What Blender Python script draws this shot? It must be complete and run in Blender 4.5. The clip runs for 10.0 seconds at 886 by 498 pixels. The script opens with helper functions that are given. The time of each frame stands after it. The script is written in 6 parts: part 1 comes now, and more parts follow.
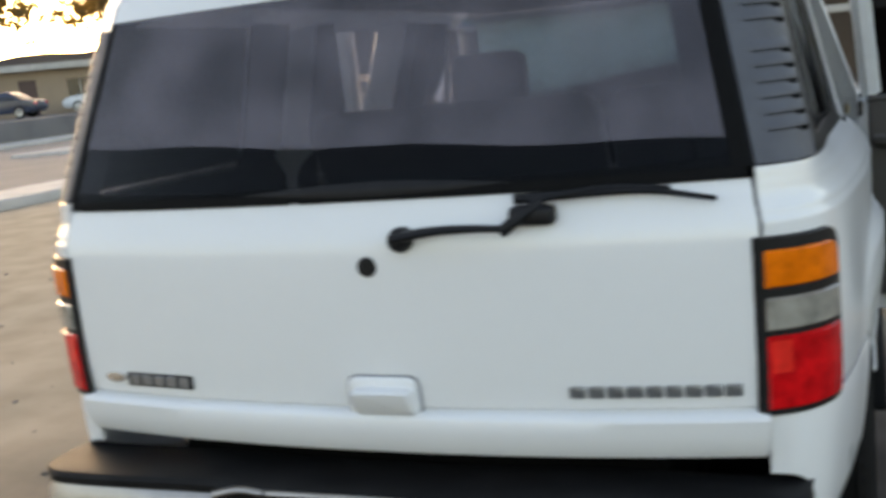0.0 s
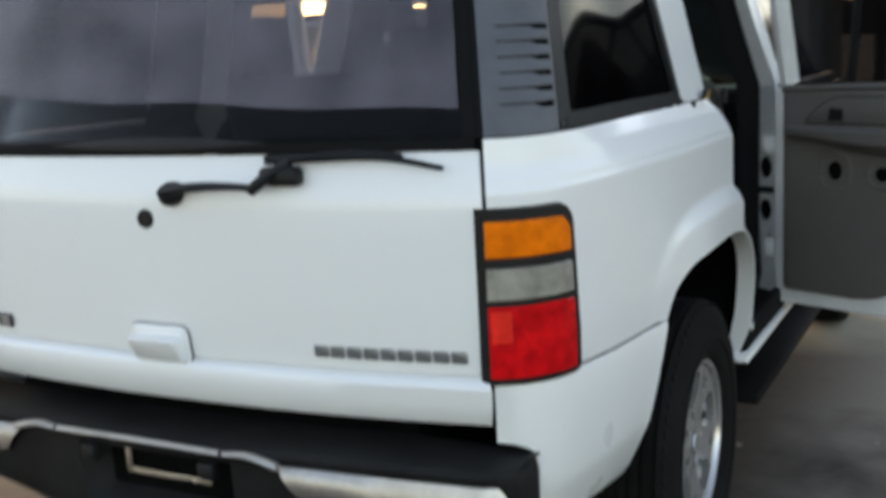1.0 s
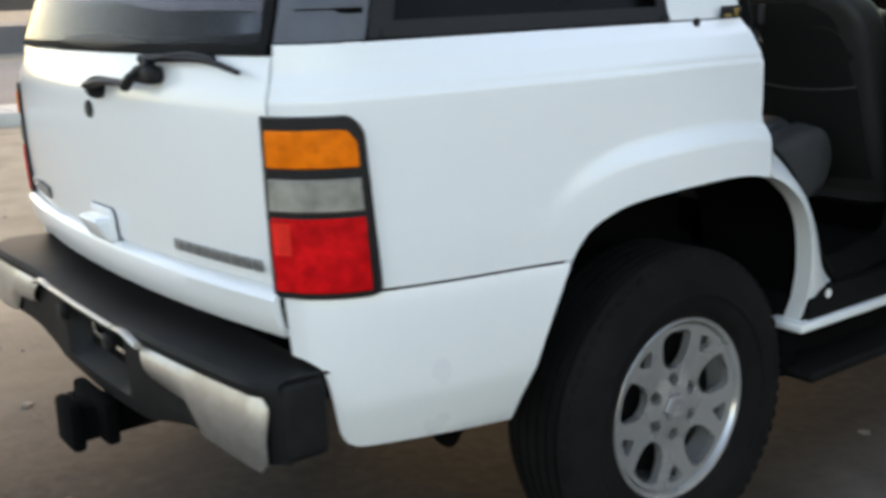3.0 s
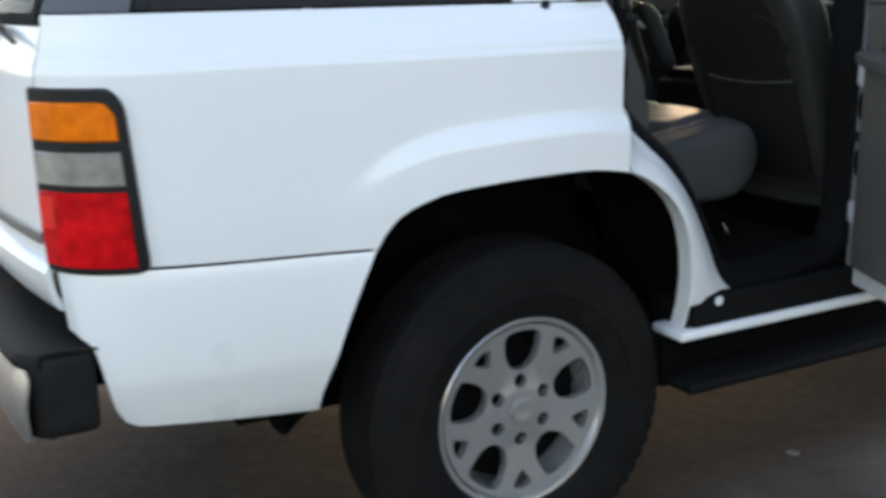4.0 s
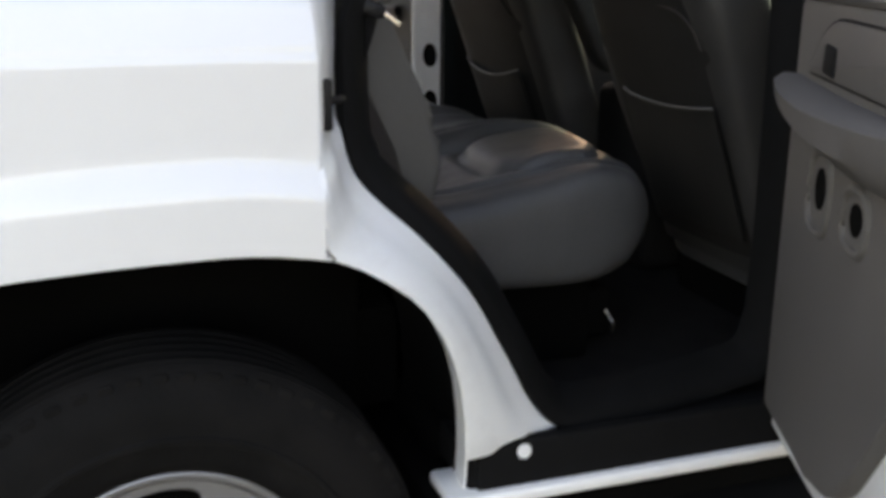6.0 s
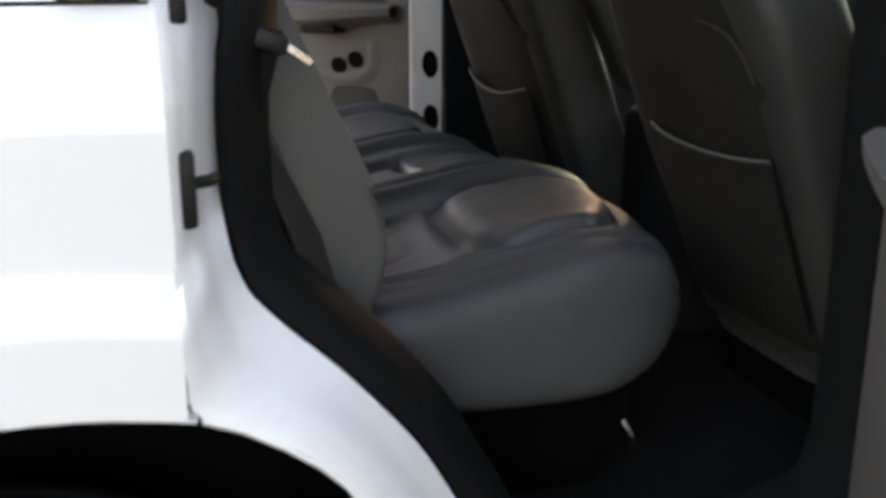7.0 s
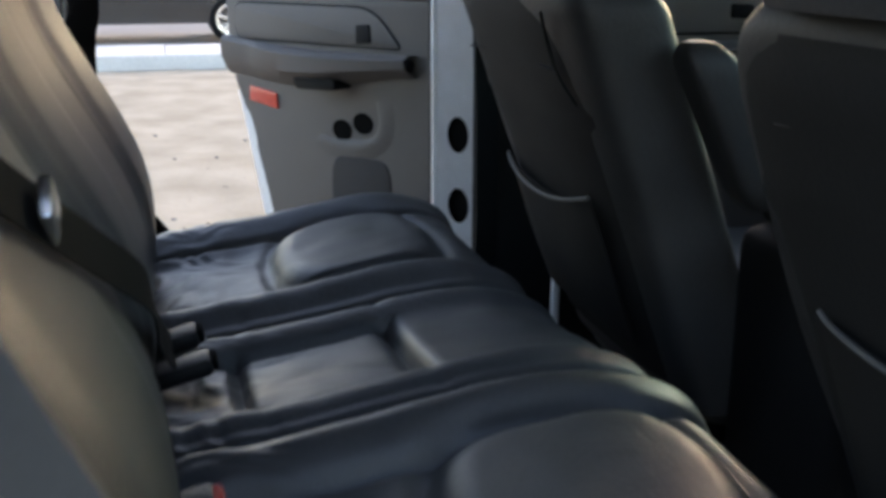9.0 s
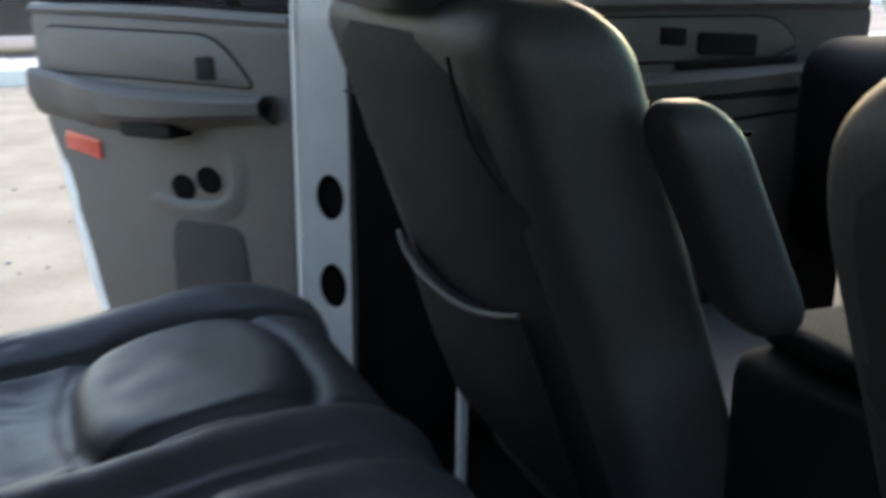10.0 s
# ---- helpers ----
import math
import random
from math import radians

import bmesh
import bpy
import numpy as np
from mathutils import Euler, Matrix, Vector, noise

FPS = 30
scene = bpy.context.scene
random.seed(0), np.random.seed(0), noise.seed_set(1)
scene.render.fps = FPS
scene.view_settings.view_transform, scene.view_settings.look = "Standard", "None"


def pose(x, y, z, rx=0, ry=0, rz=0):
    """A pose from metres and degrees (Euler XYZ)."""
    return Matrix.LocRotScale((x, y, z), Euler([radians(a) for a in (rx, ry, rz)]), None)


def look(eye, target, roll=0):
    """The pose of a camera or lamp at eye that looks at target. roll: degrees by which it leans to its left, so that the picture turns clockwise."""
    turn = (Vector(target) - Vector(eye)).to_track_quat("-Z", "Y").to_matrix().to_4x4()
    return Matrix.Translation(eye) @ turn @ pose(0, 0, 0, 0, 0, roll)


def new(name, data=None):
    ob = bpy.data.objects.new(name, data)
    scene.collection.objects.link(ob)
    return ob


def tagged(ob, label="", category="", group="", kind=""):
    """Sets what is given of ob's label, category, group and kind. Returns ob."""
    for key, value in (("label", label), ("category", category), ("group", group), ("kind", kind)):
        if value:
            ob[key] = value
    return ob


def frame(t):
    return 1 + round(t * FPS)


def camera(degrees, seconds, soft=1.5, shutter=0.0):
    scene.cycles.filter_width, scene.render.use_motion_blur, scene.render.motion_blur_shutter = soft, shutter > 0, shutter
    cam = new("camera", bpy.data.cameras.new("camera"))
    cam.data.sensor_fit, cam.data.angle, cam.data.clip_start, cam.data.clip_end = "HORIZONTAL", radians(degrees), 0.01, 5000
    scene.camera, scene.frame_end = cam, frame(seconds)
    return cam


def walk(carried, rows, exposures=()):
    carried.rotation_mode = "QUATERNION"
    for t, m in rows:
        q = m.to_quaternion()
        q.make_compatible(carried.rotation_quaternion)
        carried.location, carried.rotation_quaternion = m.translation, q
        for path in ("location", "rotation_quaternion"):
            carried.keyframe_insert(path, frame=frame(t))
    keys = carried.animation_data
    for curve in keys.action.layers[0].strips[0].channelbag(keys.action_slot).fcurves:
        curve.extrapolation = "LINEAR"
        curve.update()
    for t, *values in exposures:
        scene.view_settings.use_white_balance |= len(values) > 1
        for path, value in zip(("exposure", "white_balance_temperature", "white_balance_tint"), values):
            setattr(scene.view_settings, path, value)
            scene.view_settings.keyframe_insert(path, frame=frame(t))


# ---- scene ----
cam = camera(45.4, 10.0, 3.8, 0.5)
PATH = [
    (0, (0.958, -1.851, 1.514), (0.205, -0.029, 1.176), -5.7),
    (0.4, (1.206, -1.722, 1.488), (0.445, 0.1, 1.167), -3.8),
    (0.5, (1.284, -1.704, 1.489), (0.508, 0.113, 1.175), -3.6),
    (0.8, (1.487, -1.657, 1.467), (0.629, 0.125, 1.145), -3.7),
    (1, (1.612, -1.628, 1.437), (0.679, 0.104, 1.078), -3.2),
    (1.3, (1.806, -1.553, 1.430), (0.708, 0.047, 0.952), -3.2),
    (1.5, (1.933, -1.485, 1.419), (0.728, 0.020, 0.932), -3.3),
    (1.6, (1.980, -1.440, 1.418), (0.729, 0.035, 0.930), -3.3),
    (2, (2.149, -1.276, 1.400), (0.776, 0.100, 0.928), -3.1),
    (3.3, (2.601, -0.596, 1.35), (0.977, 0.47, 0.875), -1.8),
    (3.5, (2.673, -0.467, 1.351), (1.017, 0.544, 0.865), -1.5),
    (4, (2.789, -0.175, 1.319), (1.083, 0.751, 0.838), -1.0),
    (4.5, (2.828, 0.137, 1.294), (1.078, 0.978, 0.814), -0.3),
    (4.8, (2.807, 0.367, 1.289), (1.025, 1.134, 0.801), -0.0),
    (5, (2.762, 0.509, 1.301), (0.965, 1.23, 0.797), 0.4),
    (5.5, (2.555, 0.76, 1.312), (0.748, 1.441, 0.791), 0.7),
    (6.8, (1.968, 1.182, 1.350), (0.149, 1.772, 0.769), 0.2),
    (7, (1.881, 1.224, 1.345), (0.055, 1.799, 0.770), 0.2),
    (7.5, (1.670, 1.306, 1.347), (-0.162, 1.859, 0.766), 0.1),
    (8, (1.549, 1.383, 1.354), (-0.305, 1.879, 0.789), 0.2),
    (8.5, (1.350, 1.462, 1.356), (-0.519, 1.909, 0.802), -0.4),
    (9, (1.158, 1.496, 1.369), (-0.703, 1.979, 0.817), 0.1),
    (9.5, (0.933, 1.559, 1.385), (-0.911, 2.093, 0.825), -0.1),
    (10, (0.701, 1.623, 1.375), (-1.090, 2.330, 0.835), 0.2),
]
EXPOSURES = [(0.0, 1.85, 8000, 18), (0.6, 1.95, 8000, 18), (2.0, 2.12, 8200, 18), (4.0, 2.32, 7500, 20), (5.5, 2.48, 8900, 27), (6.8, 2.86, 8800, 27), (7.5, 3.15, 8700, 27), (8.0, 3.42, 8200, 26), (8.5, 3.22, 7400, 22), (9.0, 2.85, 6800, 20), (10.0, 3.02, 6650, 15)]
walk(cam, [(t, look(eye, target, roll)) for t, eye, target, roll in PATH], EXPOSURES)

# ---- world and light ----
SUN_AZ = Vector((-0.68, 0.73, 0)).normalized()
SUN_EL = radians(13)
world = bpy.data.worlds.new("dusk sky")
scene.world = world
world.use_nodes = True
wn = world.node_tree
sky = wn.nodes.new("ShaderNodeTexSky")
sky.sky_type = "NISHITA"
sky.sun_disc = False
sky.sun_elevation = SUN_EL
sky.sun_rotation = math.atan2(SUN_AZ.x, SUN_AZ.y)
sky.air_density = 1.0
sky.dust_density = 1.8
bg = wn.nodes["Background"]
bg.inputs[1].default_value = 0.15
wn.links.new(sky.outputs[0], bg.inputs[0])
sun = new("sun", bpy.data.lights.new("sun", "SUN"))
sun.data.energy = 0.12
sun.data.angle = radians(20)
sun.data.color = (1.0, 0.89, 0.77)
toward = SUN_AZ * math.cos(SUN_EL) + Vector((0, 0, math.sin(SUN_EL)))
sun.matrix_world = look(toward * 50, (0, 0, 0))


# ---- materials ----
def mat(name, col, rough=0.5, metal=0.0, var=0.12, scale=6.0, fine=0.0, bump=0.0, bscale=80.0, coat=0.0, spec=0.5, dark=None, dscale=2.0, damount=0.5, dstep=(0.45, 0.68), rvar=0.08):
    """A surface with broad and fine colour variation, roughness variation and relief."""
    m = bpy.data.materials.new(name)
    m.use_nodes = True
    nt = m.node_tree
    N, L = nt.nodes, nt.links
    b = N["Principled BSDF"]
    tc = N.new("ShaderNodeTexCoord")
    n1 = N.new("ShaderNodeTexNoise")
    n1.inputs["Scale"].default_value = scale
    n1.inputs["Detail"].default_value = 6
    L.new(tc.outputs["Object"], n1.inputs["Vector"])
    r1 = N.new("ShaderNodeValToRGB")
    lo = [max(0, c * (1 - var)) for c in col]
    hi = [min(1, c * (1 + var)) for c in col]
    r1.color_ramp.elements[0].position, r1.color_ramp.elements[1].position = 0.3, 0.7
    r1.color_ramp.elements[0].color, r1.color_ramp.elements[1].color = (*lo, 1), (*hi, 1)
    L.new(n1.outputs["Fac"], r1.inputs["Fac"])
    out = r1.outputs["Color"]
    if fine:
        n2 = N.new("ShaderNodeTexNoise")
        n2.inputs["Scale"].default_value = bscale
        n2.inputs["Detail"].default_value = 4
        L.new(tc.outputs["Object"], n2.inputs["Vector"])
        mx = N.new("ShaderNodeMix")
        mx.data_type, mx.blend_type = "RGBA", "OVERLAY"
        mx.inputs["Factor"].default_value = fine
        L.new(out, mx.inputs["A"])
        L.new(n2.outputs["Fac"], mx.inputs["B"])
        out = mx.outputs["Result"]
    if dark:
        n3 = N.new("ShaderNodeTexNoise")
        n3.inputs["Scale"].default_value = dscale
        n3.inputs["Detail"].default_value = 9
        n3.inputs["Roughness"].default_value = 0.65
        L.new(tc.outputs["Object"], n3.inputs["Vector"])
        r3 = N.new("ShaderNodeValToRGB")
        r3.color_ramp.elements[0].position, r3.color_ramp.elements[1].position = dstep
        r3.color_ramp.elements[1].color = (damount, damount, damount, 1)
        r3.color_ramp.elements[0].color = (0, 0, 0, 1)
        L.new(n3.outputs["Fac"], r3.inputs["Fac"])
        mx3 = N.new("ShaderNodeMix")
        mx3.data_type = "RGBA"
        L.new(r3.outputs["Color"], mx3.inputs["Factor"])
        L.new(out, mx3.inputs["A"])
        mx3.inputs["B"].default_value = (*dark, 1)
        out = mx3.outputs["Result"]
    L.new(out, b.inputs["Base Color"])
    mr = N.new("ShaderNodeMapRange")
    mr.inputs["To Min"].default_value, mr.inputs["To Max"].default_value = max(0.02, rough - rvar), min(1, rough + rvar)
    L.new(n1.outputs["Fac"], mr.inputs["Value"])
    L.new(mr.outputs["Result"], b.inputs["Roughness"])
    b.inputs["Metallic"].default_value = metal
    b.inputs["Specular IOR Level"].default_value = spec
    b.inputs["Coat Weight"].default_value = coat
    b.inputs["Coat Roughness"].default_value = 0.06
    if bump:
        nb = N.new("ShaderNodeTexNoise")
        nb.inputs["Scale"].default_value = bscale
        nb.inputs["Detail"].default_value = 5
        L.new(tc.outputs["Object"], nb.inputs["Vector"])
        bp = N.new("ShaderNodeBump")
        bp.inputs["Strength"].default_value = bump
        bp.inputs["Distance"].default_value = 0.004
        L.new(nb.outputs["Fac"], bp.inputs["Height"])
        L.new(bp.outputs["Normal"], b.inputs["Normal"])
    return m


def glass_mat(name, tint, rough=0.02, ior=1.5, film=0.0):
    """Tinted pane: what passes is coloured, the gloss follows Fresnel."""
    m = bpy.data.materials.new(name)
    m.use_nodes = True
    N, L = m.node_tree.nodes, m.node_tree.links
    N.remove(N["Principled BSDF"])
    tr, gl, fr, mx = (N.new("ShaderNodeBsdfTransparent"), N.new("ShaderNodeBsdfGlossy"), N.new("ShaderNodeFresnel"), N.new("ShaderNodeMixShader"))
    tr.inputs["Color"].default_value = (*tint, 1)
    tc, no, mr = N.new("ShaderNodeTexCoord"), N.new("ShaderNodeTexNoise"), N.new("ShaderNodeMapRange")
    no.inputs["Scale"].default_value, no.inputs["Detail"].default_value = 5, 8
    L.new(tc.outputs["Object"], no.inputs["Vector"])
    mr.inputs["To Min"].default_value, mr.inputs["To Max"].default_value = rough, rough + 0.12
    L.new(no.outputs["Fac"], mr.inputs["Value"])
    L.new(mr.outputs["Result"], gl.inputs["Roughness"])
    fr.inputs["IOR"].default_value = ior
    L.new(fr.outputs["Fac"], mx.inputs["Fac"])
    L.new(tr.outputs["BSDF"], mx.inputs[1])
    L.new(gl.outputs["BSDF"], mx.inputs[2])
    last = mx.outputs["Shader"]
    if film:
        df, mf = N.new("ShaderNodeBsdfDiffuse"), N.new("ShaderNodeMixShader")
        df.inputs["Color"].default_value = (0.42, 0.39, 0.46, 1)
        mq = N.new("ShaderNodeMapRange")
        mq.inputs["From Min"].default_value, mq.inputs["From Max"].default_value = 0.35, 0.7
        mq.inputs["To Min"].default_value, mq.inputs["To Max"].default_value = film * 0.6, film * 1.7
        L.new(no.outputs["Fac"], mq.inputs["Value"])
        L.new(mq.outputs["Result"], mf.inputs["Fac"])
        L.new(last, mf.inputs[1])
        L.new(df.outputs["BSDF"], mf.inputs[2])
        last = mf.outputs["Shader"]
    L.new(last, N["Material Output"].inputs["Surface"])
    return m


WHITE = mat("white_paint", (0.80, 0.81, 0.81), 0.28, 0, 0.008, 0.7, fine=0.05, bscale=30, coat=0.6, rvar=0.02)
JAMB = mat("white_jamb_paint", (0.79, 0.81, 0.82), 0.35, 0, 0.02, 5, coat=0.3, dark=(0.45, 0.45, 0.44), dscale=9, damount=0.22, rvar=0.05)
STEPPAD = mat("black_bumper_plastic", (0.009, 0.009, 0.0095), 0.62, 0, 0.3, 12, bump=0.3, bscale=300, fine=0.3, dark=(0.024, 0.022, 0.021), dscale=6, damount=0.35, spec=0.16)
BLACK = mat("black_plastic", (0.009, 0.009, 0.010), 0.5, 0, 0.25, 20, bump=0.15, bscale=250, spec=0.25)
RUBBERSEAL = mat("black_rubber_seal", (0.004, 0.004, 0.0042), 0.8, 0, 0.3, 30, bump=0.1, bscale=150, spec=0.15)
GREYPLAST = mat("weathered_grey_plastic", (0.085, 0.09, 0.105), 0.55, 0, 0.15, 10, bump=0.2, bscale=350, dark=(0.05, 0.05, 0.06), dscale=8, damount=0.4)
CHROME = mat("dusty_dull_chrome", (0.50, 0.47, 0.44), 0.36, 0.75, 0.08, 8, fine=0.2, bscale=60, dark=(0.30, 0.26, 0.23), dscale=14, damount=0.45)
SILVER = mat("badge_silver", (0.30, 0.31, 0.32), 0.35, 0.7, 0.1, 30)
ALLOY = mat("silver_painted_alloy", (0.56, 0.55, 0.54), 0.24, 0.72, 0.03, 14, coat=0.3, dark=(0.36, 0.33, 0.31), dscale=7, damount=0.25, rvar=0.03)
TYRE = mat("tyre_rubber", (0.0055, 0.0053, 0.0052), 0.85, 0, 0.25, 14, bump=0.3, bscale=120, spec=0.14, dark=(0.011, 0.010, 0.0095), dscale=7, damount=0.6)
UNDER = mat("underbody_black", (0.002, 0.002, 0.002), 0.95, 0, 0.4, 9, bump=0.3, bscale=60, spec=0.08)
REDLENS = mat("red_lens", (0.60, 0.006, 0.008), 0.18, 0, 0.35, 30, coat=0.15, spec=0.3, bump=0.15, bscale=180)
AMBERLENS = mat("amber_lens", (0.88, 0.17, 0.004), 0.18, 0, 0.22, 30, coat=0.15, spec=0.3, bump=0.15, bscale=180)
CLEARLENS = mat("clear_lens", (0.32, 0.305, 0.265), 0.15, 0.15, 0.3, 25, coat=0.6, bump=0.2, bscale=150)
LEATHER = mat("dark_grey_leather", (0.050, 0.051, 0.053), 0.46, 0, 0.14, 9, spec=0.38, bump=0.18, bscale=170, fine=0.15, dark=(0.065, 0.065, 0.065), dscale=5, damount=0.35)
FRONTLEATHER = mat("charcoal_leather", (0.031, 0.030, 0.0294), 0.52, 0, 0.14, 9, spec=0.30, bump=0.18, bscale=170, fine=0.15)
SEATCLOTH = mat("grey_seat_vinyl", (0.012, 0.0114, 0.0109), 0.75, 0, 0.12, 10, bump=0.2, bscale=220, fine=0.15, spec=0.25)
BOLSTER = mat("pale_grey_vinyl", (0.070, 0.068, 0.066), 0.6, 0, 0.10, 7, bump=0.2, bscale=240, fine=0.12, dark=(0.06, 0.058, 0.056), dscale=5, damount=0.3)
TRIM = mat("taupe_door_plastic", (0.096, 0.088, 0.082), 0.62, 0, 0.08, 8, bump=0.25, bscale=320, fine=0.12, dark=(0.10, 0.095, 0.09), dscale=4, damount=0.3)
TRIMDARK = mat("dark_interior_plastic", (0.007, 0.007, 0.0075), 0.75, 0, 0.2, 12, bump=0.25, bscale=260, spec=0.2)
CARPET = mat("dark_carpet", (0.0105, 0.0095, 0.009), 0.97, 0, 0.3, 18, bump=0.8, bscale=420, fine=0.5, spec=0.1, dark=(0.019, 0.0175, 0.016), dscale=4, damount=0.4)
HEADLINER = mat("grey_headliner", (0.30, 0.29, 0.28), 0.9, 0, 0.05, 6, bump=0.3, bscale=400)
BELTMAT = mat("black_belt_webbing", (0.007, 0.007, 0.0075), 0.9, 0, 0.2, 40, bump=0.3, bscale=400, spec=0.1)
STEEL = mat("bright_steel", (0.75, 0.73, 0.70), 0.25, 1.0, 0.08, 20)
REDBRIGHT = mat("bright_red_lens", (0.85, 0.03, 0.02), 0.2, 0, 0.2, 30, coat=0.15, spec=0.3)
REDPLAST = mat("red_plastic", (0.55, 0.05, 0.03), 0.3, 0, 0.15, 30, coat=0.3)
GOLD = mat("gold_badge", (0.55, 0.36, 0.10), 0.35, 0.6, 0.1, 30)
DARKGLASS = glass_mat("privacy_glass", (0.54, 0.55, 0.57), ior=1.20, film=0.002)
FILM = glass_mat("faded_purple_tint_film", (0.88, 0.86, 0.90), 0.08, ior=1.40, film=0.178)
PANEGLASS = glass_mat("side_privacy_glass", (0.03, 0.03, 0.033), ior=1.22, film=0.004)
CLEARGLASS = glass_mat("window_glass", (0.90, 0.93, 0.93))
SHADEGLASS = glass_mat("green_windscreen_glass", (0.46, 0.70, 0.71))
SIDETRIM = mat("brown_grey_side_trim", (0.030, 0.026, 0.024), 0.75, 0, 0.12, 9, bump=0.3, bscale=260, spec=0.2)
PALEWALL = mat("pale_painted_siding", (0.78, 0.80, 0.79), 0.8, 0, 0.06, 0.8, fine=0.15, bump=0.2, bscale=20, dark=(0.45, 0.47, 0.46), dscale=0.7, damount=0.4)
BROWNWALL = mat("brown_stained_timber", (0.10, 0.072, 0.055), 0.85, 0, 0.2, 1.5, fine=0.3, bump=0.4, bscale=25)
GRILLE = mat("speaker_grille_plastic", (0.045, 0.043, 0.042), 0.75, 0, 0.1, 12, bump=0.5, bscale=500, spec=0.2)
# dirt tone carries the vehicle's shade: dark by its right side, pale beyond
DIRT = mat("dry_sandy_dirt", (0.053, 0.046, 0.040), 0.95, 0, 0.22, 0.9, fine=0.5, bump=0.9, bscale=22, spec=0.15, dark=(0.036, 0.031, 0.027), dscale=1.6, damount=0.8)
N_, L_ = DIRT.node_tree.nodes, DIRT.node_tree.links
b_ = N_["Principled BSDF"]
shade_dirt = b_.inputs["Base Color"].links[0].from_socket
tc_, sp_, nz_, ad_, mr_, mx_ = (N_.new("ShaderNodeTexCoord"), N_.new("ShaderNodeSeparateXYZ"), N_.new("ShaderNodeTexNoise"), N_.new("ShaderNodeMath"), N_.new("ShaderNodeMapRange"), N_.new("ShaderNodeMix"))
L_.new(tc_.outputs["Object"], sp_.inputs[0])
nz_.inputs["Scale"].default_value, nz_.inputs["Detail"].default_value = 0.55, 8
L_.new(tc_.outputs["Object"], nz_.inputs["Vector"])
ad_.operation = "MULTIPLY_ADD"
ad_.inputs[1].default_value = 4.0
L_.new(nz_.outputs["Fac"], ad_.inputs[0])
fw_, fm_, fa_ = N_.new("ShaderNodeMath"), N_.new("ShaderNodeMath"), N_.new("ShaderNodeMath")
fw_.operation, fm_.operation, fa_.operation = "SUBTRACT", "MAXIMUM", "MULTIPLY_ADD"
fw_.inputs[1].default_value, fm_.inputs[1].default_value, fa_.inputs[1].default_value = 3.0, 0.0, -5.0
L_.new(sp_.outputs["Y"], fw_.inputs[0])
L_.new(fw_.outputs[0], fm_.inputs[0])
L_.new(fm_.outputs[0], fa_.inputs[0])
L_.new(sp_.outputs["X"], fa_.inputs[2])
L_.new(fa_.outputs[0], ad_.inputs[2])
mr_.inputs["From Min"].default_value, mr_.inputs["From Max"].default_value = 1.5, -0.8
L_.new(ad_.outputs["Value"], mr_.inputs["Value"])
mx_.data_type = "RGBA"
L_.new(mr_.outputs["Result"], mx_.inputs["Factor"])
# paler dirt beside the cabin, painted where the vehicle's shade ends
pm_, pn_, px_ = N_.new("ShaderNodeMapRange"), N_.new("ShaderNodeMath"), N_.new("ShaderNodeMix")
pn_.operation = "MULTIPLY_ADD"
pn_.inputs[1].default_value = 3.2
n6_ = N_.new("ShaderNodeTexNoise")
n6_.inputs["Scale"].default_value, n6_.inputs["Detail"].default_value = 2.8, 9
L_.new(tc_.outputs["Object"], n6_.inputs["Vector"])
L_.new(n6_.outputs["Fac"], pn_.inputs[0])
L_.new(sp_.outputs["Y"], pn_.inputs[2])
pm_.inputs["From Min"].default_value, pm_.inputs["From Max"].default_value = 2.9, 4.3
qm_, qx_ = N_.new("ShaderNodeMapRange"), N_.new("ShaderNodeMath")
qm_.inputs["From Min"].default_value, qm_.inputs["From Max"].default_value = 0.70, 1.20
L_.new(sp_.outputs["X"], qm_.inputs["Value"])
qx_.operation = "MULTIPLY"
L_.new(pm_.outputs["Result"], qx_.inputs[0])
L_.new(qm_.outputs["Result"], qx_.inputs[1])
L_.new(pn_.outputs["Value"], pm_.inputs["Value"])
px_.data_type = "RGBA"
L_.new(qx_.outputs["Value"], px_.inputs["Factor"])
L_.new(shade_dirt, px_.inputs["A"])
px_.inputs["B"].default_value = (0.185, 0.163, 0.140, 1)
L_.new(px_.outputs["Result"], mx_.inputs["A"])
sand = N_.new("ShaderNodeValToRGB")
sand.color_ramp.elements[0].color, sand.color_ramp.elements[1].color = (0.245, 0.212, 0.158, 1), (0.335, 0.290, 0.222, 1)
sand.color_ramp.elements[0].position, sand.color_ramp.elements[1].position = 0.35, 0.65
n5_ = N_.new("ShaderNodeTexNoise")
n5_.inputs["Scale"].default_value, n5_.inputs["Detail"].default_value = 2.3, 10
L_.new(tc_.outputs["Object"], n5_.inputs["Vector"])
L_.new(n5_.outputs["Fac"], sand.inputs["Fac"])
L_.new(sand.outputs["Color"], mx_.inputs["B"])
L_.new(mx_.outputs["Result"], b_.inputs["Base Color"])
ASPHALT = mat("sun_bleached_asphalt", (0.15, 0.145, 0.145), 0.9, 0, 0.2, 0.5, fine=0.4, bump=0.6, bscale=60, dark=(0.20, 0.19, 0.18), dscale=0.3, damount=0.5)
CONCRETE = mat("pale_concrete", (0.52, 0.50, 0.46), 0.9, 0, 0.1, 0.8, fine=0.3, bump=0.4, bscale=40, dark=(0.36, 0.33, 0.29), dscale=1.3, damount=0.5)
STUCCO = mat("tan_stucco", (0.36, 0.27, 0.19), 0.9, 0, 0.1, 0.6, fine=0.3, bump=0.5, bscale=30)
ROOFMAT = mat("brown_roof", (0.22, 0.17, 0.14), 0.85, 0, 0.2, 1.2, bump=0.4, bscale=12)
